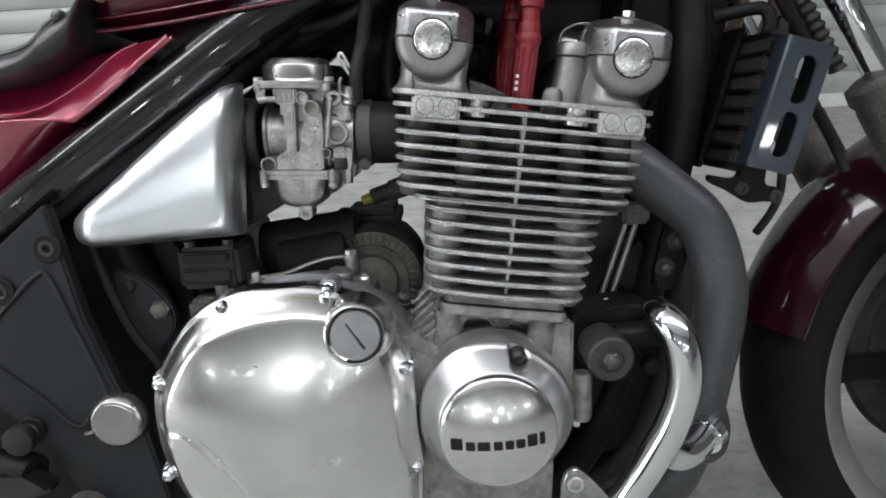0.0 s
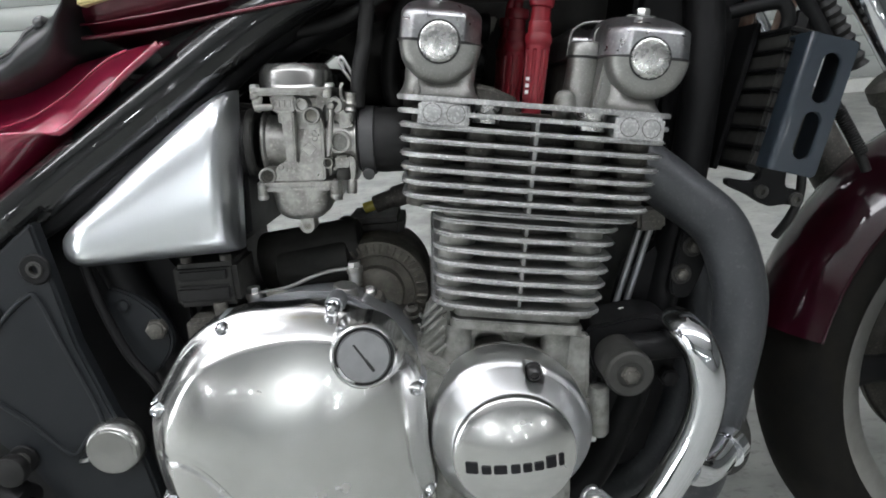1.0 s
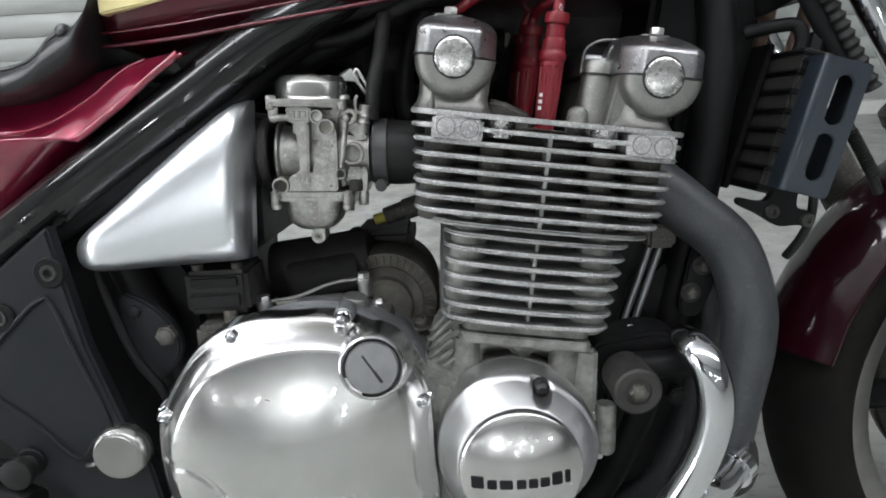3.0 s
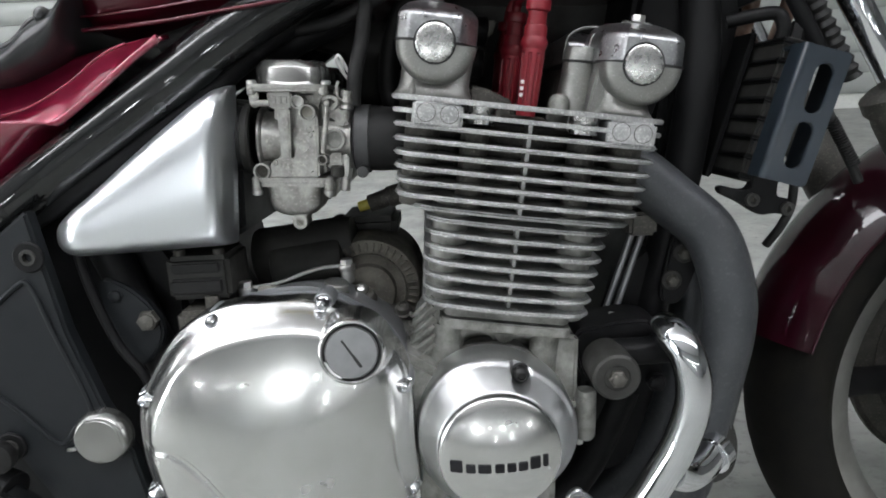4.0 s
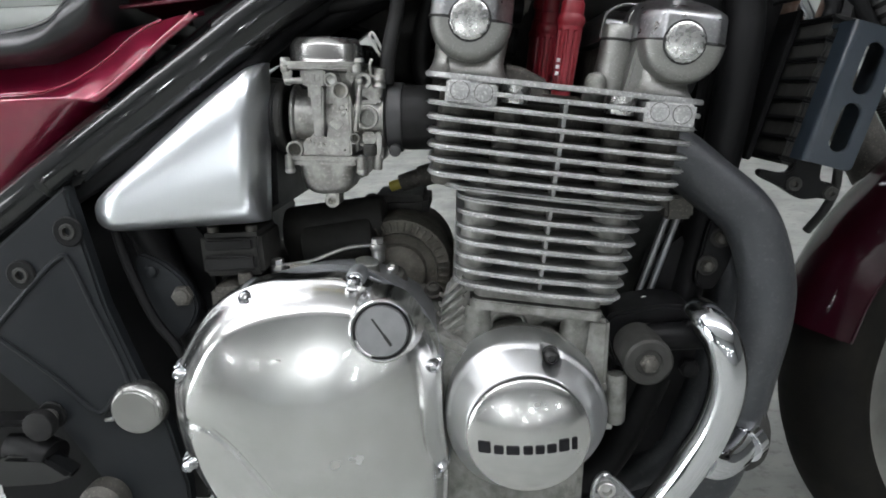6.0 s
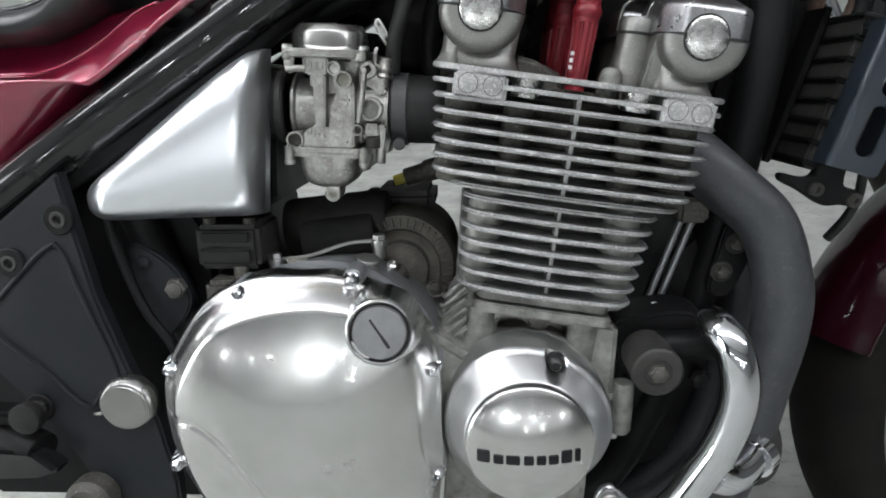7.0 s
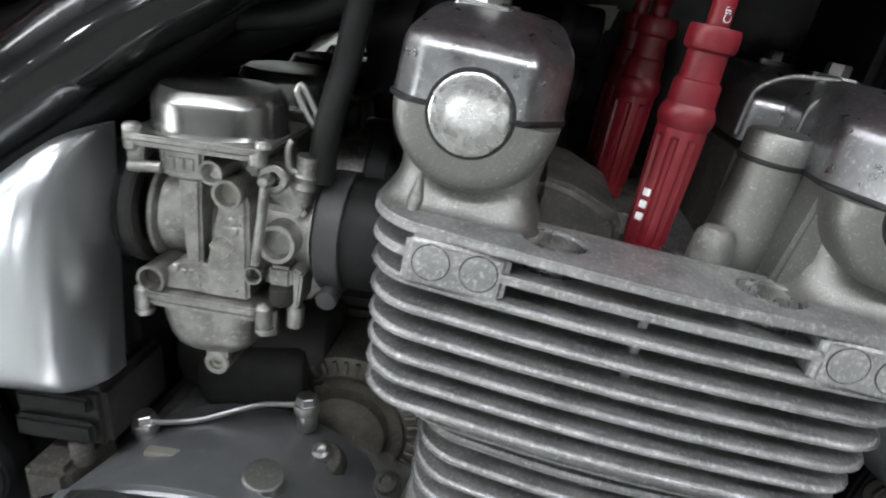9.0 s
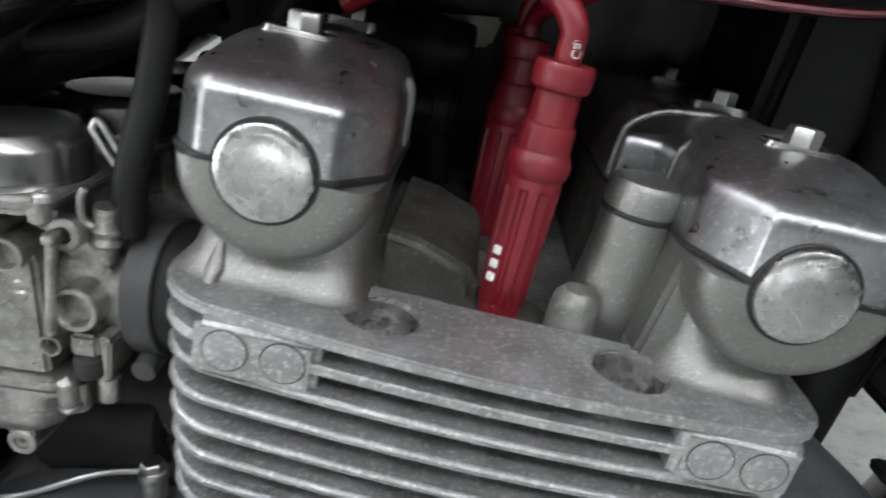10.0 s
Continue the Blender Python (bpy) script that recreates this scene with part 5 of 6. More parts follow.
# ---- exhaust headers
def header(y, swing):
    a = E(0.075, y, 0.208)
    pts = [a, a + Vector((0.030, 0, -0.004)), (0.170, y - swing * 0.2, 0.541), (0.205, y - swing * 0.5, 0.508), (0.2215, y - swing * 0.8, 0.46), (0.222, y - swing, 0.42), (0.213, y - swing, 0.37), (0.198, y - swing, 0.30), (0.17, y - swing * 0.8, 0.24), (0.10, y * 0.8, 0.185), (-0.05, y * 0.7, 0.165), (-0.25, y * 0.7, 0.165)]
    h = part("exhaust_pipe", sweep(Shape(), pts, 0.0235, 28, 10), EXHAUST, bike, "matt gunmetal exhaust header pipe")
    part("exhaust_collar", lathe(Shape(), E(0.070, y, 0.210), FORE - UP * 0.1, [(0.031, 0), (0.031, 0.016), (0.027, 0.02), (0.023, 0.02)], 28), GRIME_SHADE, h)
    return h


for y, swing in ((-0.118, 0.012), (-0.0393, 0.01), (0.0393, -0.01), (0.118, -0.01)):
    header(y, swing)

# bolted plate on the down tube, between the headers
fp_ = part("tube_plate", prism(Shape(), smooth_outline([(0.168, 0.446), (0.184, 0.440), (0.197, 0.462), (0.206, 0.498), (0.196, 0.512), (0.180, 0.506), (0.172, 0.476)], 4), -0.108, -0.100, 0.002), SATINBLACK, bike, "black bolted frame plate")
for x, z in ((0.1880, 0.4885), (0.1770, 0.4630)):
    part("washer", ring(Shape(), (x, -0.108, z), (0, -1, 0), 0.0050, 0.0098, 0.0020, 24), DIRTYRUBBER, fp_)
    bolt(fp_, (x, -0.1085, z), r=0.0064, n=0.0045, mat=GRIME_SHADE)

# thin rods in front of the barrels
for dx in (0.0, 0.010):
    part("oil_line", sweep(Shape(), [(0.146 + dx, -0.10, 0.520), (0.131 + dx, -0.10, 0.475), (0.117 + dx, -0.10, 0.433), (0.11 + dx, -0.09, 0.40)], 0.0030, 10, 6), PLUGGREY, bike, "thin steel oil line")
s = Shape()
box(s, 0.135, 0.160, -0.118, -0.09, 0.508, 0.530, 0.003)
part("oil_union", s, GRIME_SHADE, bike)
part("rod_clip", box(Shape(), 0.114, 0.120, -0.125, -0.122, 0.425, 0.440, 0.001), PAPER, bike, "pale tag")

# front engine mount: rubber damper and its bracket
s = Shape()
prism(s, smooth_outline([(0.078, 0.428), (0.10, 0.436), (0.135, 0.440), (0.158, 0.428), (0.155, 0.385), (0.14, 0.368), (0.11, 0.378), (0.085, 0.388)], 4), -0.150, -0.10, 0.003)
front_mount = part("front_mount", s, SATINBLACK, bike, "black front engine mount bracket")
s = Shape()
lathe(s, (0.1015, -0.160, 0.4095), (0, -1, 0), [(0.0195, 0), (0.0195, 0.03), (0.0202, 0.034), (0.0195, 0.040), (0.0175, 0.0415), (0.011, 0.0415), (0.010, 0.0405), (0, 0.0405)], 40)
part("damper", s, DIRTYRUBBER, front_mount, "dusty rubber damper")
bolt(front_mount, (0.1015, -0.2003, 0.4095), r=0.0075, n=0.005, mat=GRIME_SHADE)
rod_ = Shape()
rod(rod_, (0.1, -0.16, 0.415), (0.16, -0.17, 0.42), 0.012, 18)
part("damper_arm", rod_, SATINBLACK, front_mount)
bolt(front_mount, (0.148, -0.156, 0.385), r=0.009, n=0.006, mat=SATINBLACK)

# crash bar
bar = part("crash_bar", sweep(Shape(), [(0.178, -0.085, 0.402), (0.164, -0.125, 0.421), (0.1535, -0.158, 0.4345), (0.1480, -0.180, 0.4410), (0.1488, -0.195, 0.4400), (0.1555, -0.2055, 0.4290), (0.1608, -0.2085, 0.405), (0.1595, -0.2085, 0.380), (0.1520, -0.207, 0.352), (0.1400, -0.204, 0.325), (0.122, -0.200, 0.291), (0.09, -0.19, 0.238), (0.04, -0.17, 0.18)], 0.0143, 32, 12), CHROME, bike, "bent chrome crash bar")
cross = Shape()
sweep(cross, [(0.148, -0.200, 0.322), (0.165, -0.190, 0.312), (0.185, -0.175, 0.312), (0.205, -0.155, 0.318)], 0.0140, 24, 8)
ring(cross, (0.196, -0.166, 0.314), (0.75, 0.65, 0.1), 0.012, 0.0168, 0.014, 28)
part("cross_bar", cross, CHROME, bar, "short chrome cross bar")
s = Shape()
prism(s, smooth_outline([(0.186, 0.300), (0.190, 0.335), (0.202, 0.36), (0.218, 0.345), (0.229, 0.315), (0.225, 0.285), (0.205, 0.275)], 4), -0.150, -0.11, 0.005, 3)
part("bar_clamp", s, DIRTYRUBBER, bar, "dusty dark clamp")
# lower bracket with bolt
s = Shape()
prism(s, smooth_outline([(0.0595, 0.304), (0.068, 0.3115), (0.077, 0.306), (0.095, 0.285), (0.115, 0.25), (0.06, 0.25), (0.0565, 0.285)], 4), -0.203, -0.196, 0.0022, 3)
bracket = part("bar_bracket", s, COVER, bike, "bright steel crash bar bracket")
socket_bolt(bracket, (0.0688, -0.203, 0.2985), 0.0075, ZINC)
part("strip", box(Shape(), 0.078, 0.084, -0.155, -0.150, 0.325, 0.372, 0.001), PAPER, bike, "pale metal strip beside the crankcase")

# ---- oil cooler and guard
cooler = Shape()
slope = 0.290
OX, OZ = 0.2305, 0.5635


def O(a, y, c):
    """Along and up the sloping oil cooler."""
    return Vector((OX + a * math.cos(slope) + c * math.sin(slope), y, OZ - a * math.sin(slope) + c * math.cos(slope)))


box(cooler, 0.0030, 0.030, -0.118, 0.100, -0.008, 0.118, 0.002, 2, O)
oc = part("oil_cooler", cooler, DIRTYRUBBER, bike, "black finned oil cooler")
for i in range(8):
    part("cooler_tube", box(Shape(), -0.0010, 0.0315, -0.121, 0.104, -0.006 + i * 0.0168, -0.001 + i * 0.0168, 0.002, 2, O), SATINBLACK, oc)
# added plate blacks out the cooler's inner part
part("dark_filler_plate", box(Shape(), -0.0060, -0.0012, -0.070, 0.104, -0.012, 0.124, 0.001, 2, O), SATINBLACK, oc, "added black plate over the inner cooler")
part("cooler_hose", sweep(Shape(), [O(0.010, -0.09, 0.112), O(0.010, -0.092, 0.128), O(0.002, -0.090, 0.139), O(-0.012, -0.085, 0.136), O(-0.035, -0.075, 0.125)], 0.0062, 14, 6), SATINBLACK, oc, "black oil hose")
part("hose_union", lathe(Shape(), O(0.026, -0.09, 0.108), (0.2, 0, 1), [(0.010, 0), (0.010, 0.012), (0.008, 0.014), (0.008, 0.026), (0.0065, 0.030), (0, 0.031)], 6), SATINBLACK, oc)
# guard: folded plate with two long slots
def long_slot(a, c0, c1, r, n=8):
    return [(a + r * math.cos(math.pi * k / n), c1 - r + r * math.sin(math.pi * k / n)) for k in range(n + 1)] + [(a + r * math.cos(math.pi + math.pi * k / n), c0 + r + r * math.sin(math.pi + math.pi * k / n)) for k in range(n + 1)]


g = Shape()
prism(g, [(0.0046, -0.002), (0.0365, -0.002), (0.0393, -0.0009), (0.0405, 0.002), (0.0405, 0.1045), (0.0393, 0.1073), (0.0365, 0.1085), (0.0046, 0.1085)], -0.157, -0.153, 0.0008, 2, [long_slot(0.0225, 0.0565, 0.0965, 0.0076), long_slot(0.0225, 0.0105, 0.0495, 0.0076)], O)
sweep(g, [O(0.0048, -0.1522, -0.002), O(0.0048, -0.1522, 0.05), O(0.0048, -0.1522, 0.1085)], 0.0048, 32, 6)
guard = part("cooler_guard", g, GUARD, bike, "slate blue metal oil cooler guard with two long slots")
side = Shape()
prism(side, [(0.0, -0.002), (0.004, -0.002), (0.004, 0.1085), (0.0, 0.1085)], -0.1522, -0.134, 0.0006, 2, (), O)
prism(side, [(0.037, 0.0), (0.0405, 0.0), (0.0405, 0.107), (0.037, 0.107)], -0.1555, -0.118, 0.0015, 2, (), O)
prism(side, [(0.002, 0.105), (0.039, 0.105), (0.039, 0.1085), (0.002, 0.1085)], -0.1555, -0.118, 0.001, 2, (), O)
part("guard_fold", side, GUARD, guard)
# bracket below the guard
s = Shape()
prism(s, smooth_outline([(0.2446, 0.5640), (0.2646, 0.5620), (0.2641, 0.5402), (0.2736, 0.5365), (0.2799, 0.5286), (0.2755, 0.5217), (0.2636, 0.5236), (0.2495, 0.5232), (0.2362, 0.5312), (0.2290, 0.5358), (0.2134, 0.5443), (0.2137, 0.5506), (0.2298, 0.5469), (0.2400, 0.5490)], 3), -0.122, -0.112, 0.002)
lower = part("cooler_bracket", s, SATINBLACK, bike, "black oil cooler bracket")
for x, z in ((0.2414, 0.5372), (0.2729, 0.5278)):
    part("rubber_bush", ring(Shape(), (x, -0.120, z), (0, -1, 0), 0.0026, 0.0062, 0.006, 24), DIRTYRUBBER, lower)
    part("bracket_bolt", rod(Shape(), (x, -0.119, z), (x, -0.1235, z), 0.0026, 12), GRIME_SHADE, lower)
cable([(0.285, -0.11, 0.56), (0.284, -0.11, 0.53), (0.276, -0.11, 0.51), (0.268, -0.10, 0.49)], 0.004, RUBBER, "brake_hose", "black hose behind the cooler bracket")

# ---- fork
FD = Vector((0.508, 0, -0.861)).normalized()
for y in (-0.095, 0.095):
    a = Vector((0.300, y, 0.755))
    s = Shape()
    rod(s, a + Vector((0.006, 0, 0)), a + Vector((0.006, 0, 0)) + FD * 0.155, 0.0125, 28)
    f = part("fork_leg", s, CHROME, bike, "chrome front fork leg with black slider")
    s = Shape()
    b = a + FD * 0.145
    lathe(s, b, FD, [(0.020, 0), (0.027, 0.004), (0.028, 0.016), (0.025, 0.022), (0.026, 0.03), (0.027, 0.20), (0.024, 0.36)], 30)
    part("slider", s, GRIME_SHADE, f, "dull dark grey slider")
    s = Shape()
    lathe(s, a + FD * 0.02 + Vector((-0.024, -0.002, -0.01)), FD, [(0.006 + 0.0025 * (k % 2), 0.0045 * k) for k in range(24)], 14)
    part("gaiter", s, RUBBER, f, "ribbed black cable gaiter")
    part("fork_brace", rod(Shape(), a + Vector((-0.045, 0, 0.0)), a + Vector((-0.045, 0, 0)) + FD * 0.13, 0.007, 14), SATINBLACK, f)
s = Shape()
lathe(s, (0.320, -0.10, 0.603), (0.5, 0, -0.85), [(0.0045 + 0.0017 * (k % 2), 0.0013 * k) for k in range(38)], 12)
part("spring_guard", s, RUBBER, bike, "hose in a black spring guard")
cable([(0.306, -0.10, 0.63), (0.322, -0.10, 0.600), (0.343, -0.10, 0.560), (0.350, -0.10, 0.545)], 0.0045, RUBBER, "brake_hose", "black brake hose")
for y, x in ((-0.02, 0.315), (0.03, 0.300)):
    cable([(x + 0.02, y, 0.80), (x + 0.005, y, 0.72), (x - 0.01, y, 0.67), (x - 0.015, y, 0.60)], 0.008, RUST, "control_cable", "weathered brown control cable")
# steering head and headlight stay, dark
s = Shape()
rod(s, (0.23, 0, 0.86), (0.29, 0, 0.72), 0.03, 24)
box(s, 0.27, 0.36, -0.13, 0.13, 0.735, 0.775, 0.008)
part("steering_head", s, SATINBLACK, bike, "black steering head and lower yoke")

# ---- front wheel
WX, WZ, R = 0.613, 0.300, 0.300
wheel = part("front_wheel", lathe(Shape(), (WX, -0.05, WZ), (0, 1, 0), [(0.032, 0), (0.045, 0.01), (0.045, 0.09), (0.032, 0.10)], 32), SATINBLACK, bike, "front wheel with worn black tyre and silver rim")
tyre = Shape()
prof = [(0.2300, -0.040), (0.2360, -0.0495), (0.246, -0.0570), (0.260, -0.0595), (0.272, -0.0570), (0.284, -0.048), (0.293, -0.034), (0.2985, -0.017), (0.300, 0.0)]
prof = prof + [(r, -h) for r, h in prof[-2::-1]]
lathe(tyre, (WX, 0, WZ), (0, 1, 0), prof + [(0.215, 0.0)], 120, True)
part("tyre", tyre, TYRE, wheel, "worn black tyre", 30)
rimm = Shape()
prof = [(0.2395, -0.0480), (0.2375, -0.0500), (0.2330, -0.0485), (0.2270, -0.0450), (0.2210, -0.0415), (0.2130, -0.0375), (0.2085, -0.0330), (0.2065, -0.018)]
prof = prof + [(r, -h) for r, h in prof[::-1]] + [(0.231, 0.038), (0.224, 0.02), (0.224, -0.02), (0.231, -0.038)]
lathe(rimm, (WX, 0, WZ), (0, 1, 0), prof, 120, True)
part("rim", rimm, RIM, wheel, "silver painted rim")
for k in range(5):
    a = math.radians(90 + 72 * k + 18)
    d = Vector((math.cos(a), 0, math.sin(a)))
    s = Shape()
    c = Vector((WX, 0, WZ))
    sweep(s, [c + d * 0.035, c + d * 0.10, c + d * 0.17, c + d * 0.216], [0.022, 0.018, 0.016, 0.022], 14, 6)
    part("spoke", s, SATINBLACK, wheel)
disc = Shape()
for y in (-0.062, 0.062):
    ring(disc, (WX, y - 0.0025, WZ), (0, 1, 0), 0.115, 0.150, 0.005, 72)
    lathe(disc, (WX, y - 0.004, WZ), (0, 1, 0), [(0.04, 0), (0.118, 0.0), (0.118, 0.008), (0.04, 0.008)], 48)
part("brake_disc", disc, GRIME_SHADE, wheel, "dark steel brake discs")
s = Shape()
prism(s, smooth_outline([(0.478, 0.38), (0.50, 0.43), (0.54, 0.45), (0.56, 0.41), (0.53, 0.36), (0.49, 0.34)], 4), -0.115, -0.055, 0.006, 3)
cal = part("brake_caliper", s, SATINBLACK, bike, "black front brake caliper")
bolt(cal, (0.512, -0.115, 0.392), r=0.007, n=0.005)

# fender: a curved blade round the tyre
fen = Shape()
na, ns = 40, 14
FW = 0.066


def fender_point(a, k, lift):
    q = k / ns * 2 - 1
    r = 0.3165 - 0.0400 * abs(q) ** 2.1 + lift
    return (WX + r * math.cos(a), q * FW * (1 - 0.04 * abs(q)), WZ + r * math.sin(a))


for lift in (0.003, 0.0):
    for i in range(na + 1):
        a = math.radians(52 + (167.0 - 52) * i / na)
        for k in range(ns + 1):
            fen.v.append(fender_point(a, k, lift))
half = (na + 1) * (ns + 1)
for i in range(na):
    for k in range(ns):
        p = i * (ns + 1) + k
        fen.f.append((p, p + 1, p + ns + 2, p + ns + 1))
        fen.f.append((half + p, half + p + 1, half + p + ns + 2, half + p + ns + 1))
for i in range(na):
    for k in (0, ns):
        p = i * (ns + 1) + k
        fen.f.append((p, p + ns + 1, half + p + ns + 1, half + p))
for i in (0, na):
    for k in range(ns):
        p = i * (ns + 1) + k
        fen.f.append((p, p + 1, half + p + 1, half + p))
fender = part("front_fender", fen, SHADED_RED, bike, "glossy wine red front fender, darkened for its dark reflections")
part("fender_edge", sweep(Shape(), [fender_point(math.radians(60 + 106.5 * i / 12), 0, 0.002) for i in range(13)], 0.0016, 8, 4), SHADED_RED, fender)

# ---- tank, side panel, seat
tank = Shape()
TX = (-0.318, -0.30, -0.25, -0.132, 0.0, 0.07, 0.15, 0.20, 0.225)
TB = (0.703, 0.699, 0.703, 0.717, 0.735, 0.7325, 0.729, 0.738, 0.775)
TT = (0.760, 0.800, 0.86, 0.93, 0.96, 0.965, 0.94, 0.90, 0.84)
TW = (0.140, 0.156, 0.160, 0.160, 0.150, 0.140, 0.122, 0.095, 0.05)
ncol, nring = 48, 40
for i in range(ncol + 1):
    x = TX[0] + (TX[-1] - TX[0]) * i / ncol
    zb, zt, wd = (float(np.interp(x, TX, q)) for q in (TB, TT, TW))
    for k in range(nring):
        a = 2 * math.pi * k / nring
        c, sn = math.cos(a), math.sin(a)
        y = wd * math.copysign(abs(c) ** 0.45, c)
        z = zb + 0.045 + (zt - zb - 0.045) * sn ** 0.8 if sn >= 0 else zb + 0.045 - 0.045 * abs(sn) ** 0.6
        tank.v.append((x, y, z))
for i in range(ncol):
    for k in range(nring):
        k2 = (k + 1) % nring
        tank.f.append((i * nring + k, i * nring + k2, (i + 1) * nring + k2, (i + 1) * nring + k))
tank.f += [tuple(range(nring)), tuple(ncol * nring + k for k in range(nring))]
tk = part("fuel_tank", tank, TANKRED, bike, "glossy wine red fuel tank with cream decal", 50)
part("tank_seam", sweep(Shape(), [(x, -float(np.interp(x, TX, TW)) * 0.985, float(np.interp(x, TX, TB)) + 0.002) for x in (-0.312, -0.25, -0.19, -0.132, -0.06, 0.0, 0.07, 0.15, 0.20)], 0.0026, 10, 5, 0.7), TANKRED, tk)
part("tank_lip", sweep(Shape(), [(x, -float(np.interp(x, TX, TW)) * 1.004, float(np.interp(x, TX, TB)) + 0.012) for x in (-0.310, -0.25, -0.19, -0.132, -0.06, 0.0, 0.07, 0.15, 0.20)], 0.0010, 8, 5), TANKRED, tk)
part("decal", prism(Shape(), [(-0.303, 0.7245), (-0.262, 0.7315), (-0.20, 0.745), (-0.10, 0.766), (-0.10, 0.81), (-0.302, 0.775)], -0.1625, -0.150, 0.0015), CREAM, tk, "cream tank decal")

# side panel: a face tilted up between crease and ledge, and a lobe that turns in below the ledge
CREASE = ((-0.56, -0.401, -0.3725, -0.3507, -0.3225, -0.3018, -0.2885, -0.2744, -0.2560, -0.2418), (0.6385, 0.6390, 0.6420, 0.6491, 0.6640, 0.6785, 0.6860, 0.6910, 0.6950, 0.6962))
LEDGE = ((-0.56, -0.40, -0.363, -0.345, -0.329, -0.315, -0.292, -0.267, -0.254, -0.2418), (0.6350, 0.6355, 0.6350, 0.6338, 0.6318, 0.6405, 0.6562, 0.6758, 0.6850, 0.6938))
FOOT = ((-0.56, -0.408, -0.363, -0.338, -0.329), (0.4700, 0.5805, 0.6110, 0.6265, 0.6312))


def smooth_line(table):
    """The table's line, rounded where it bends."""
    line = spline([(x, z, 0) for x, z in zip(*table)], 8)
    return [p.x for p in line], [p.y for p in line]


def sheet(x0, x1, cols, rows_, low, high, depth):
    """A curved skin between two edge lines, its depth given along the way up."""
    out = Shape()
    low, high = smooth_line(low), smooth_line(high)
    for i in range(cols + 1):
        x = x0 + (x1 - x0) * i / cols
        lo, hi = float(np.interp(x, *low)), float(np.interp(x, *high))
        for k in range(rows_ + 1):
            t = k / rows_
            out.v.append((x, depth(x, t), lo + (max(hi, lo + 0.0004) - lo) * t))
    for i in range(cols):
        for k in range(rows_):
            p = i * (rows_ + 1) + k
            out.f.append((p, p + 1, p + rows_ + 2, p + rows_ + 1))
    return out


pn = part("side_panel", sheet(-0.56, -0.2420, 90, 14, LEDGE, CREASE, lambda x, t: -0.1735 + 0.004 * smoothstep(-0.30, -0.2420, x) + 0.0175 * t - 0.0010 * math.sin(math.pi * t)), RED, bike, "glossy candy red side panel", 60)
lobe = part("lower_lobe", sheet(-0.56, -0.329, 60, 18, FOOT, LEDGE, lambda x, t: -0.1735 + 0.026 * (1 - t) ** 1.6), RED, pn, "", 60)
UPPER = ((-0.56, -0.40, -0.36, -0.33, -0.31, -0.290, -0.262), (0.668, 0.670, 0.678, 0.685, 0.6895, 0.6935, 0.6975))
up = part("panel_shoulder", sheet(-0.56, -0.262, 70, 10, CREASE, UPPER, lambda x, t: -0.1560 + 0.0035 * smoothstep(-0.30, -0.2420, x) + 0.026 * t ** 0.8), RED, pn, "", 60)
for ob in (pn, lobe, up):
    ob.modifiers.new("thick", "SOLIDIFY").thickness = 0.003
part("panel_rim", sweep(Shape(), [(x, -0.1728 + 0.004 * smoothstep(-0.30, -0.2420, x), float(np.interp(x, *LEDGE)) + 0.0006) for x in (-0.330, -0.322, -0.315, -0.3035, -0.292, -0.2795, -0.267, -0.254, -0.2440)], 0.0030, 16, 6), RED, pn)
part("crease", sweep(Shape(), [(x, -0.1566, float(np.interp(x, *CREASE))) for x in (-0.54, -0.46, -0.401, -0.3725, -0.3507, -0.3225, -0.3018, -0.2885, -0.2744)], 0.0010, 10, 6), RED, pn)

# seat: a rolled edge that sweeps up to the tank, with flat sides
SEAT_TOP = ((-0.56, -0.45, -0.391, -0.379, -0.368, -0.3575, -0.3505, -0.3425, -0.3266, -0.315, -0.3054, -0.2995), (0.692, 0.688, 0.6898, 0.6920, 0.6951, 0.7022, 0.7100, 0.7150, 0.7232, 0.7300, 0.7380, 0.7500))
SEAT_LOW = ((-0.56, -0.45, -0.396, -0.378, -0.3585, -0.3385, -0.3241, -0.3172, -0.3092, -0.3040, -0.2995), (0.664, 0.660, 0.6620, 0.6632, 0.6690, 0.6783, 0.6900, 0.7063, 0.7215, 0.7350, 0.7480))
seat = Shape()
for side in (-1, 1):
    skin = sheet(-0.56, -0.2995, 70, 18, SEAT_LOW, SEAT_TOP, lambda x, t: -0.140 - 0.0315 * math.sin(math.pi * (0.04 + 0.94 * t ** 0.85)) ** 0.55)
    seat.add([(x, y * -side, z) for x, y, z in skin.v], skin.f)
n_ = 71 * 19
for i in range(70):
    for k in (0, 18):
        p, q = i * 19 + k, (i + 1) * 19 + k
        seat.f.append((p, q, n_ + q, n_ + p))
seat.f.append(tuple(range(19)) + tuple(n_ + k for k in range(18, -1, -1)))
st = part("seat", seat, VINYL, bike, "black vinyl seat with piping", 60)
part("piping", sweep(Shape(), [(-0.52, -0.152, 0.6895), (-0.42, -0.152, 0.6870), (-0.392, -0.152, 0.6885), (-0.370, -0.152, 0.6938), (-0.358, -0.152, 0.7014), (-0.350, -0.152, 0.7095), (-0.340, -0.152, 0.7150)], 0.0026, 10, 6), VINYL, st)
part("seat_stud", lathe(Shape(), (-0.3325, -0.1600, 0.7140), (0, -1, 0.1), [(0.0062, 0), (0.0060, 0.003), (0.0045, 0.0045), (0.0035, 0.0065), (0, 0.0075)], 20), VINYL, st)

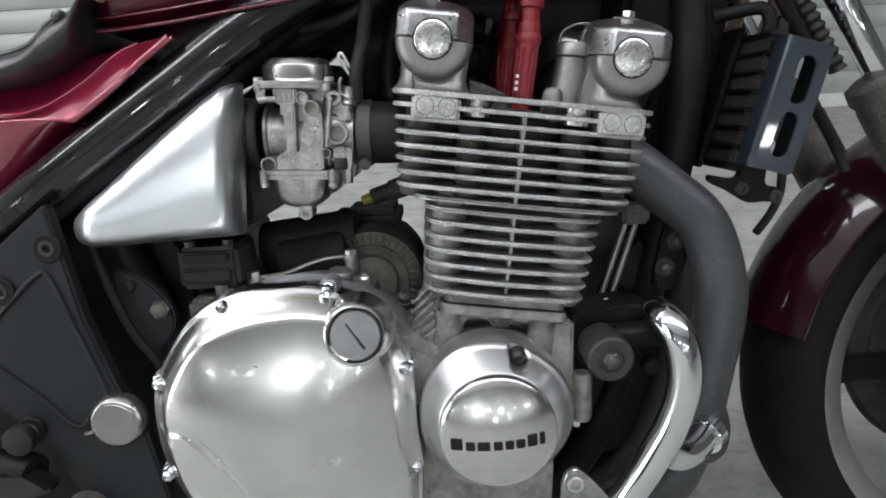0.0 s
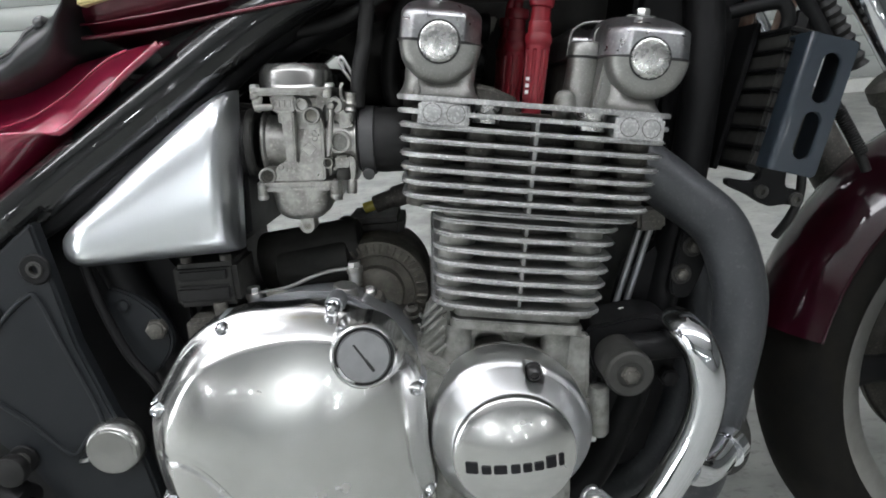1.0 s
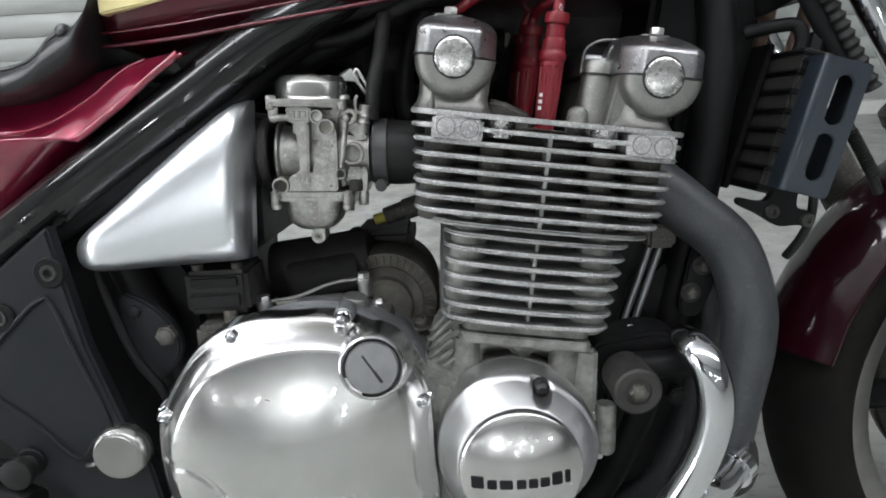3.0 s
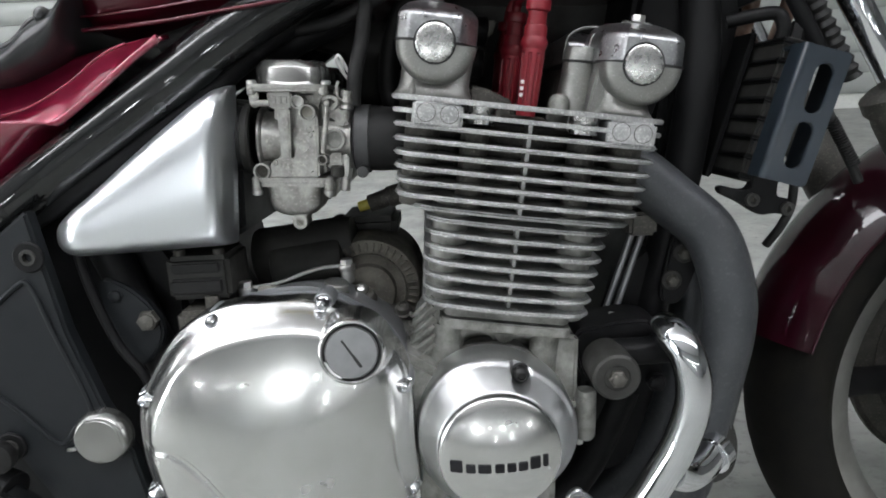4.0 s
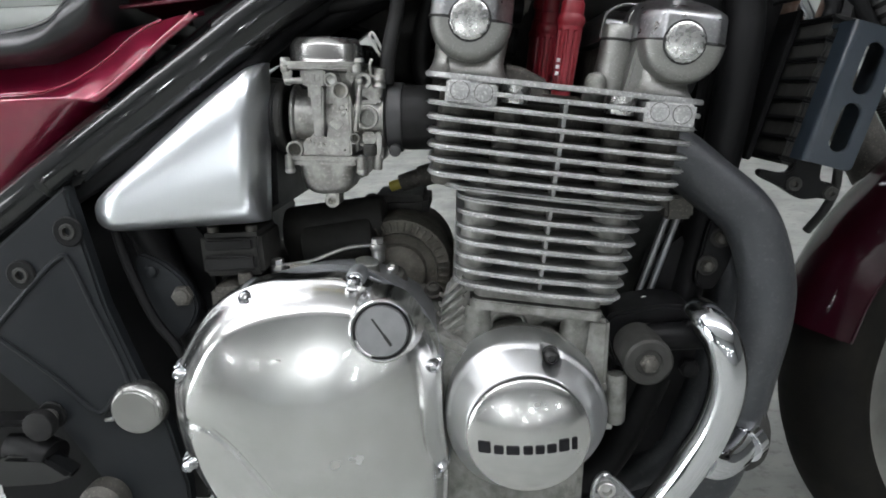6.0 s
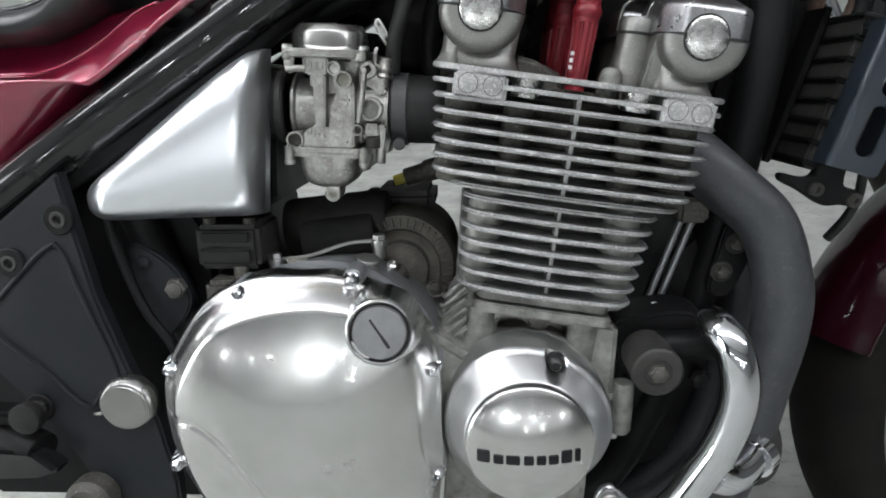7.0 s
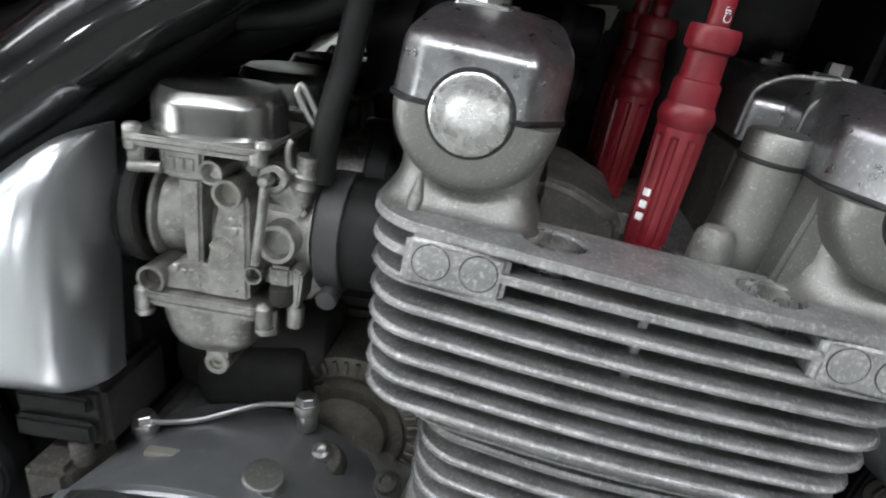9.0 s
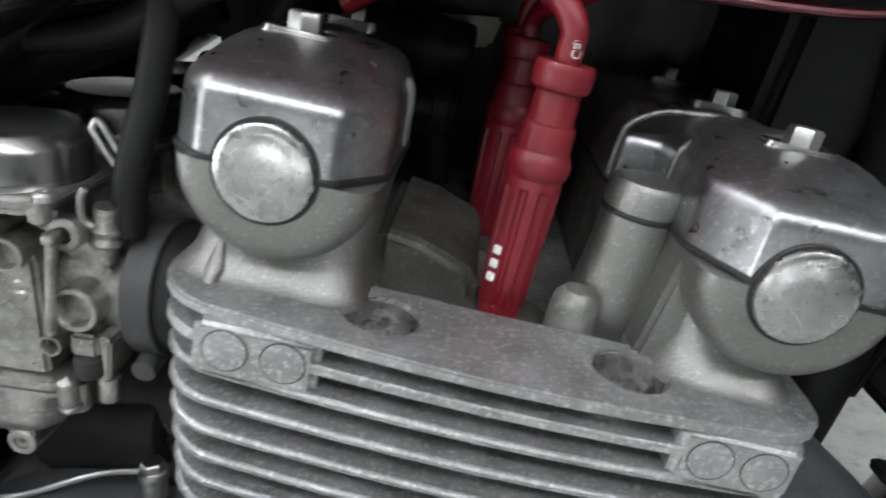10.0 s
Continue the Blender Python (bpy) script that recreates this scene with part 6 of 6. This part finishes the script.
# ---- footpeg group
peg = Shape()
rod(peg, (-0.44, -0.19, 0.345), (-0.40, -0.20, 0.335), 0.016, 20)
box(peg, -0.47, -0.40, -0.205, -0.18, 0.360, 0.372, 0.004)
fp = part("footpeg_bracket", peg, SATINBLACK, bike, "black footpeg bracket")
s = Shape()
prism(s, [(-0.46, 0.325), (-0.435, 0.345), (-0.400, 0.343), (-0.378, 0.325), (-0.40, 0.318), (-0.44, 0.316)], -0.215, -0.195, 0.003)
part("brake_pedal", s, BLACK, fp, "worn glossy black brake pedal arm")
part("pedal_spring", rod(Shape(), (-0.40, -0.205, 0.372), (-0.40, -0.215, 0.372), 0.013, 20), RUBBER, fp)
s = Shape()
lathe(s, (-0.365, -0.19, 0.29), (0, -1, 0), [(0.02, 0), (0.02, 0.015), (0.014, 0.02), (0.008, 0.02), (0, 0.018)], 24)
part("pedal_pivot", s, GRIME_SHADE, fp)

# ---- added black fillers close the view through the bike and deepen its shade
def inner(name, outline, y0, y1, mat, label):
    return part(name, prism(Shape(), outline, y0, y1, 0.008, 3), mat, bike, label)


inner("battery_filler", [(-0.52, 0.24), (-0.300, 0.24), (-0.262, 0.40), (-0.262, 0.505), (-0.30, 0.56), (-0.30, 0.68), (-0.52, 0.66)], -0.13, 0.14, SATINBLACK, "added black filler in place of the battery box")
# this one reaches forward to shade the second plug cap
inner("tray_filler", [(-0.20, 0.742), (0.20, 0.748), (0.20, 0.775), (-0.20, 0.765)], -0.105, 0.12, SATINBLACK, "added black filler tray that shades the plugs")
inner("coil_filler", [(0.135, 0.60), (0.165, 0.59), (0.215, 0.70), (0.205, 0.745), (0.16, 0.745)], -0.055, 0.09, SATINBLACK, "added black filler in place of the coil pack")
inner("gusset_filler", [(0.175, 0.50), (0.23, 0.57), (0.262, 0.70), (0.25, 0.78), (0.21, 0.78), (0.185, 0.62)], -0.045, 0.045, SATINBLACK, "added black filler in place of the frame gusset")
inner("tube_gap_filler", [(0.095, 0.24), (0.15, 0.26), (0.175, 0.34), (0.185, 0.44), (0.165, 0.50), (0.13, 0.47), (0.10, 0.36)], -0.085, 0.085, SATINBLACK, "added black filler between the down tubes")

# added sheet, keeps the hollow behind the plugs dark
inner("tank_gap_filler", [(-0.12, 0.60), (0.17, 0.55), (0.20, 0.75), (-0.19, 0.76), (-0.19, 0.705), (-0.135, 0.690)], 0.050, 0.060, DIRTYRUBBER, "added black filler sheet under the tank")
for y, z, x0, x1 in ((-0.028, 0.712, -0.075, 0.02), (-0.020, 0.682, -0.07, 0.015)):
    coil = part("coil_cylinder", rod(Shape(), (x0, y, z), (x1, y, z - 0.012), 0.014, 24, 0.003), SATINBLACK, bike, "black ignition coil")
    for k in range(3):
        part("coil_band", ring(Shape(), (x0 + 0.02 + k * 0.026, y, z - 0.0025 - k * 0.0033), (1, 0, -0.126), 0.0135, 0.0152, 0.008, 24), RUBBER, coil)

# post and plate in the hollow behind the plugs
post = part("coolant_post", lathe(Shape(), (0.003, 0.004, 0.625), (-0.02, 0, 1), [(0.0075, 0), (0.0075, 0.028), (0.0095, 0.029), (0.0095, 0.040), (0.0078, 0.041), (0.0075, 0.070), (0.006, 0.072), (0, 0.0722)], 24), DIRTYRUBBER, bike, "dusty black rubber post")
part("band", ring(Shape(), (0.0024, 0.004, 0.655), (-0.02, 0, 1), 0.0094, 0.0102, 0.005, 24), RUBBER, post)
part("tray_plate", prism(Shape(), [(-0.028, 0.716), (-0.024, 0.703), (-0.012, 0.6985), (0.028, 0.700), (0.034, 0.716)], 0.018, 0.024, 0.002), DUSTY, bike, "dusty grey plate under the tank")

# ---- dark harness under the tank
for pts, r in (([(-0.26, -0.12, 0.69), (-0.15, -0.12, 0.72), (0.0, -0.10, 0.745), (0.15, -0.06, 0.76)], 0.010),
               ([(-0.20, -0.10, 0.70), (-0.12, -0.11, 0.705), (-0.06, -0.12, 0.73), (0.02, -0.11, 0.75)], 0.006),
               ([(-0.22, -0.08, 0.71), (-0.10, -0.09, 0.73), (0.10, -0.08, 0.75)], 0.008)):
    cable(pts, r, RUBBER, "wiring_loom", "black wiring loom")

# thick strand added to cover the bright gap beside the diaphragm cap
cable([(-0.250, -0.080, 0.652), (-0.2061, -0.080, 0.6710), (-0.1784, -0.080, 0.6838), (-0.1483, -0.080, 0.6979), (-0.090, -0.070, 0.722)], 0.013, SATINBLACK, "wiring_loom", "black wiring loom")

# ---- loose things on the floor
def floor_thing(name, shape, mat, label, category):
    return tagged(part(name, shape, mat, None), label, category)


floor_thing("yellow_cap", lathe(Shape(), (1.33, 1.55, 0.0), (0, 0, 1), [(0.03, 0), (0.03, 0.02), (0.024, 0.026), (0, 0.028)], 24), YELLOW, "small yellow plastic cap lying on the concrete floor", "cap")
floor_thing("twig", sweep(Shape(), [(1.40, 1.85, 0.006), (1.47, 1.80, 0.012), (1.56, 1.78, 0.006)], 0.006, 8, 5), RUST, "thin dark brown twig lying on the concrete floor", "twig")
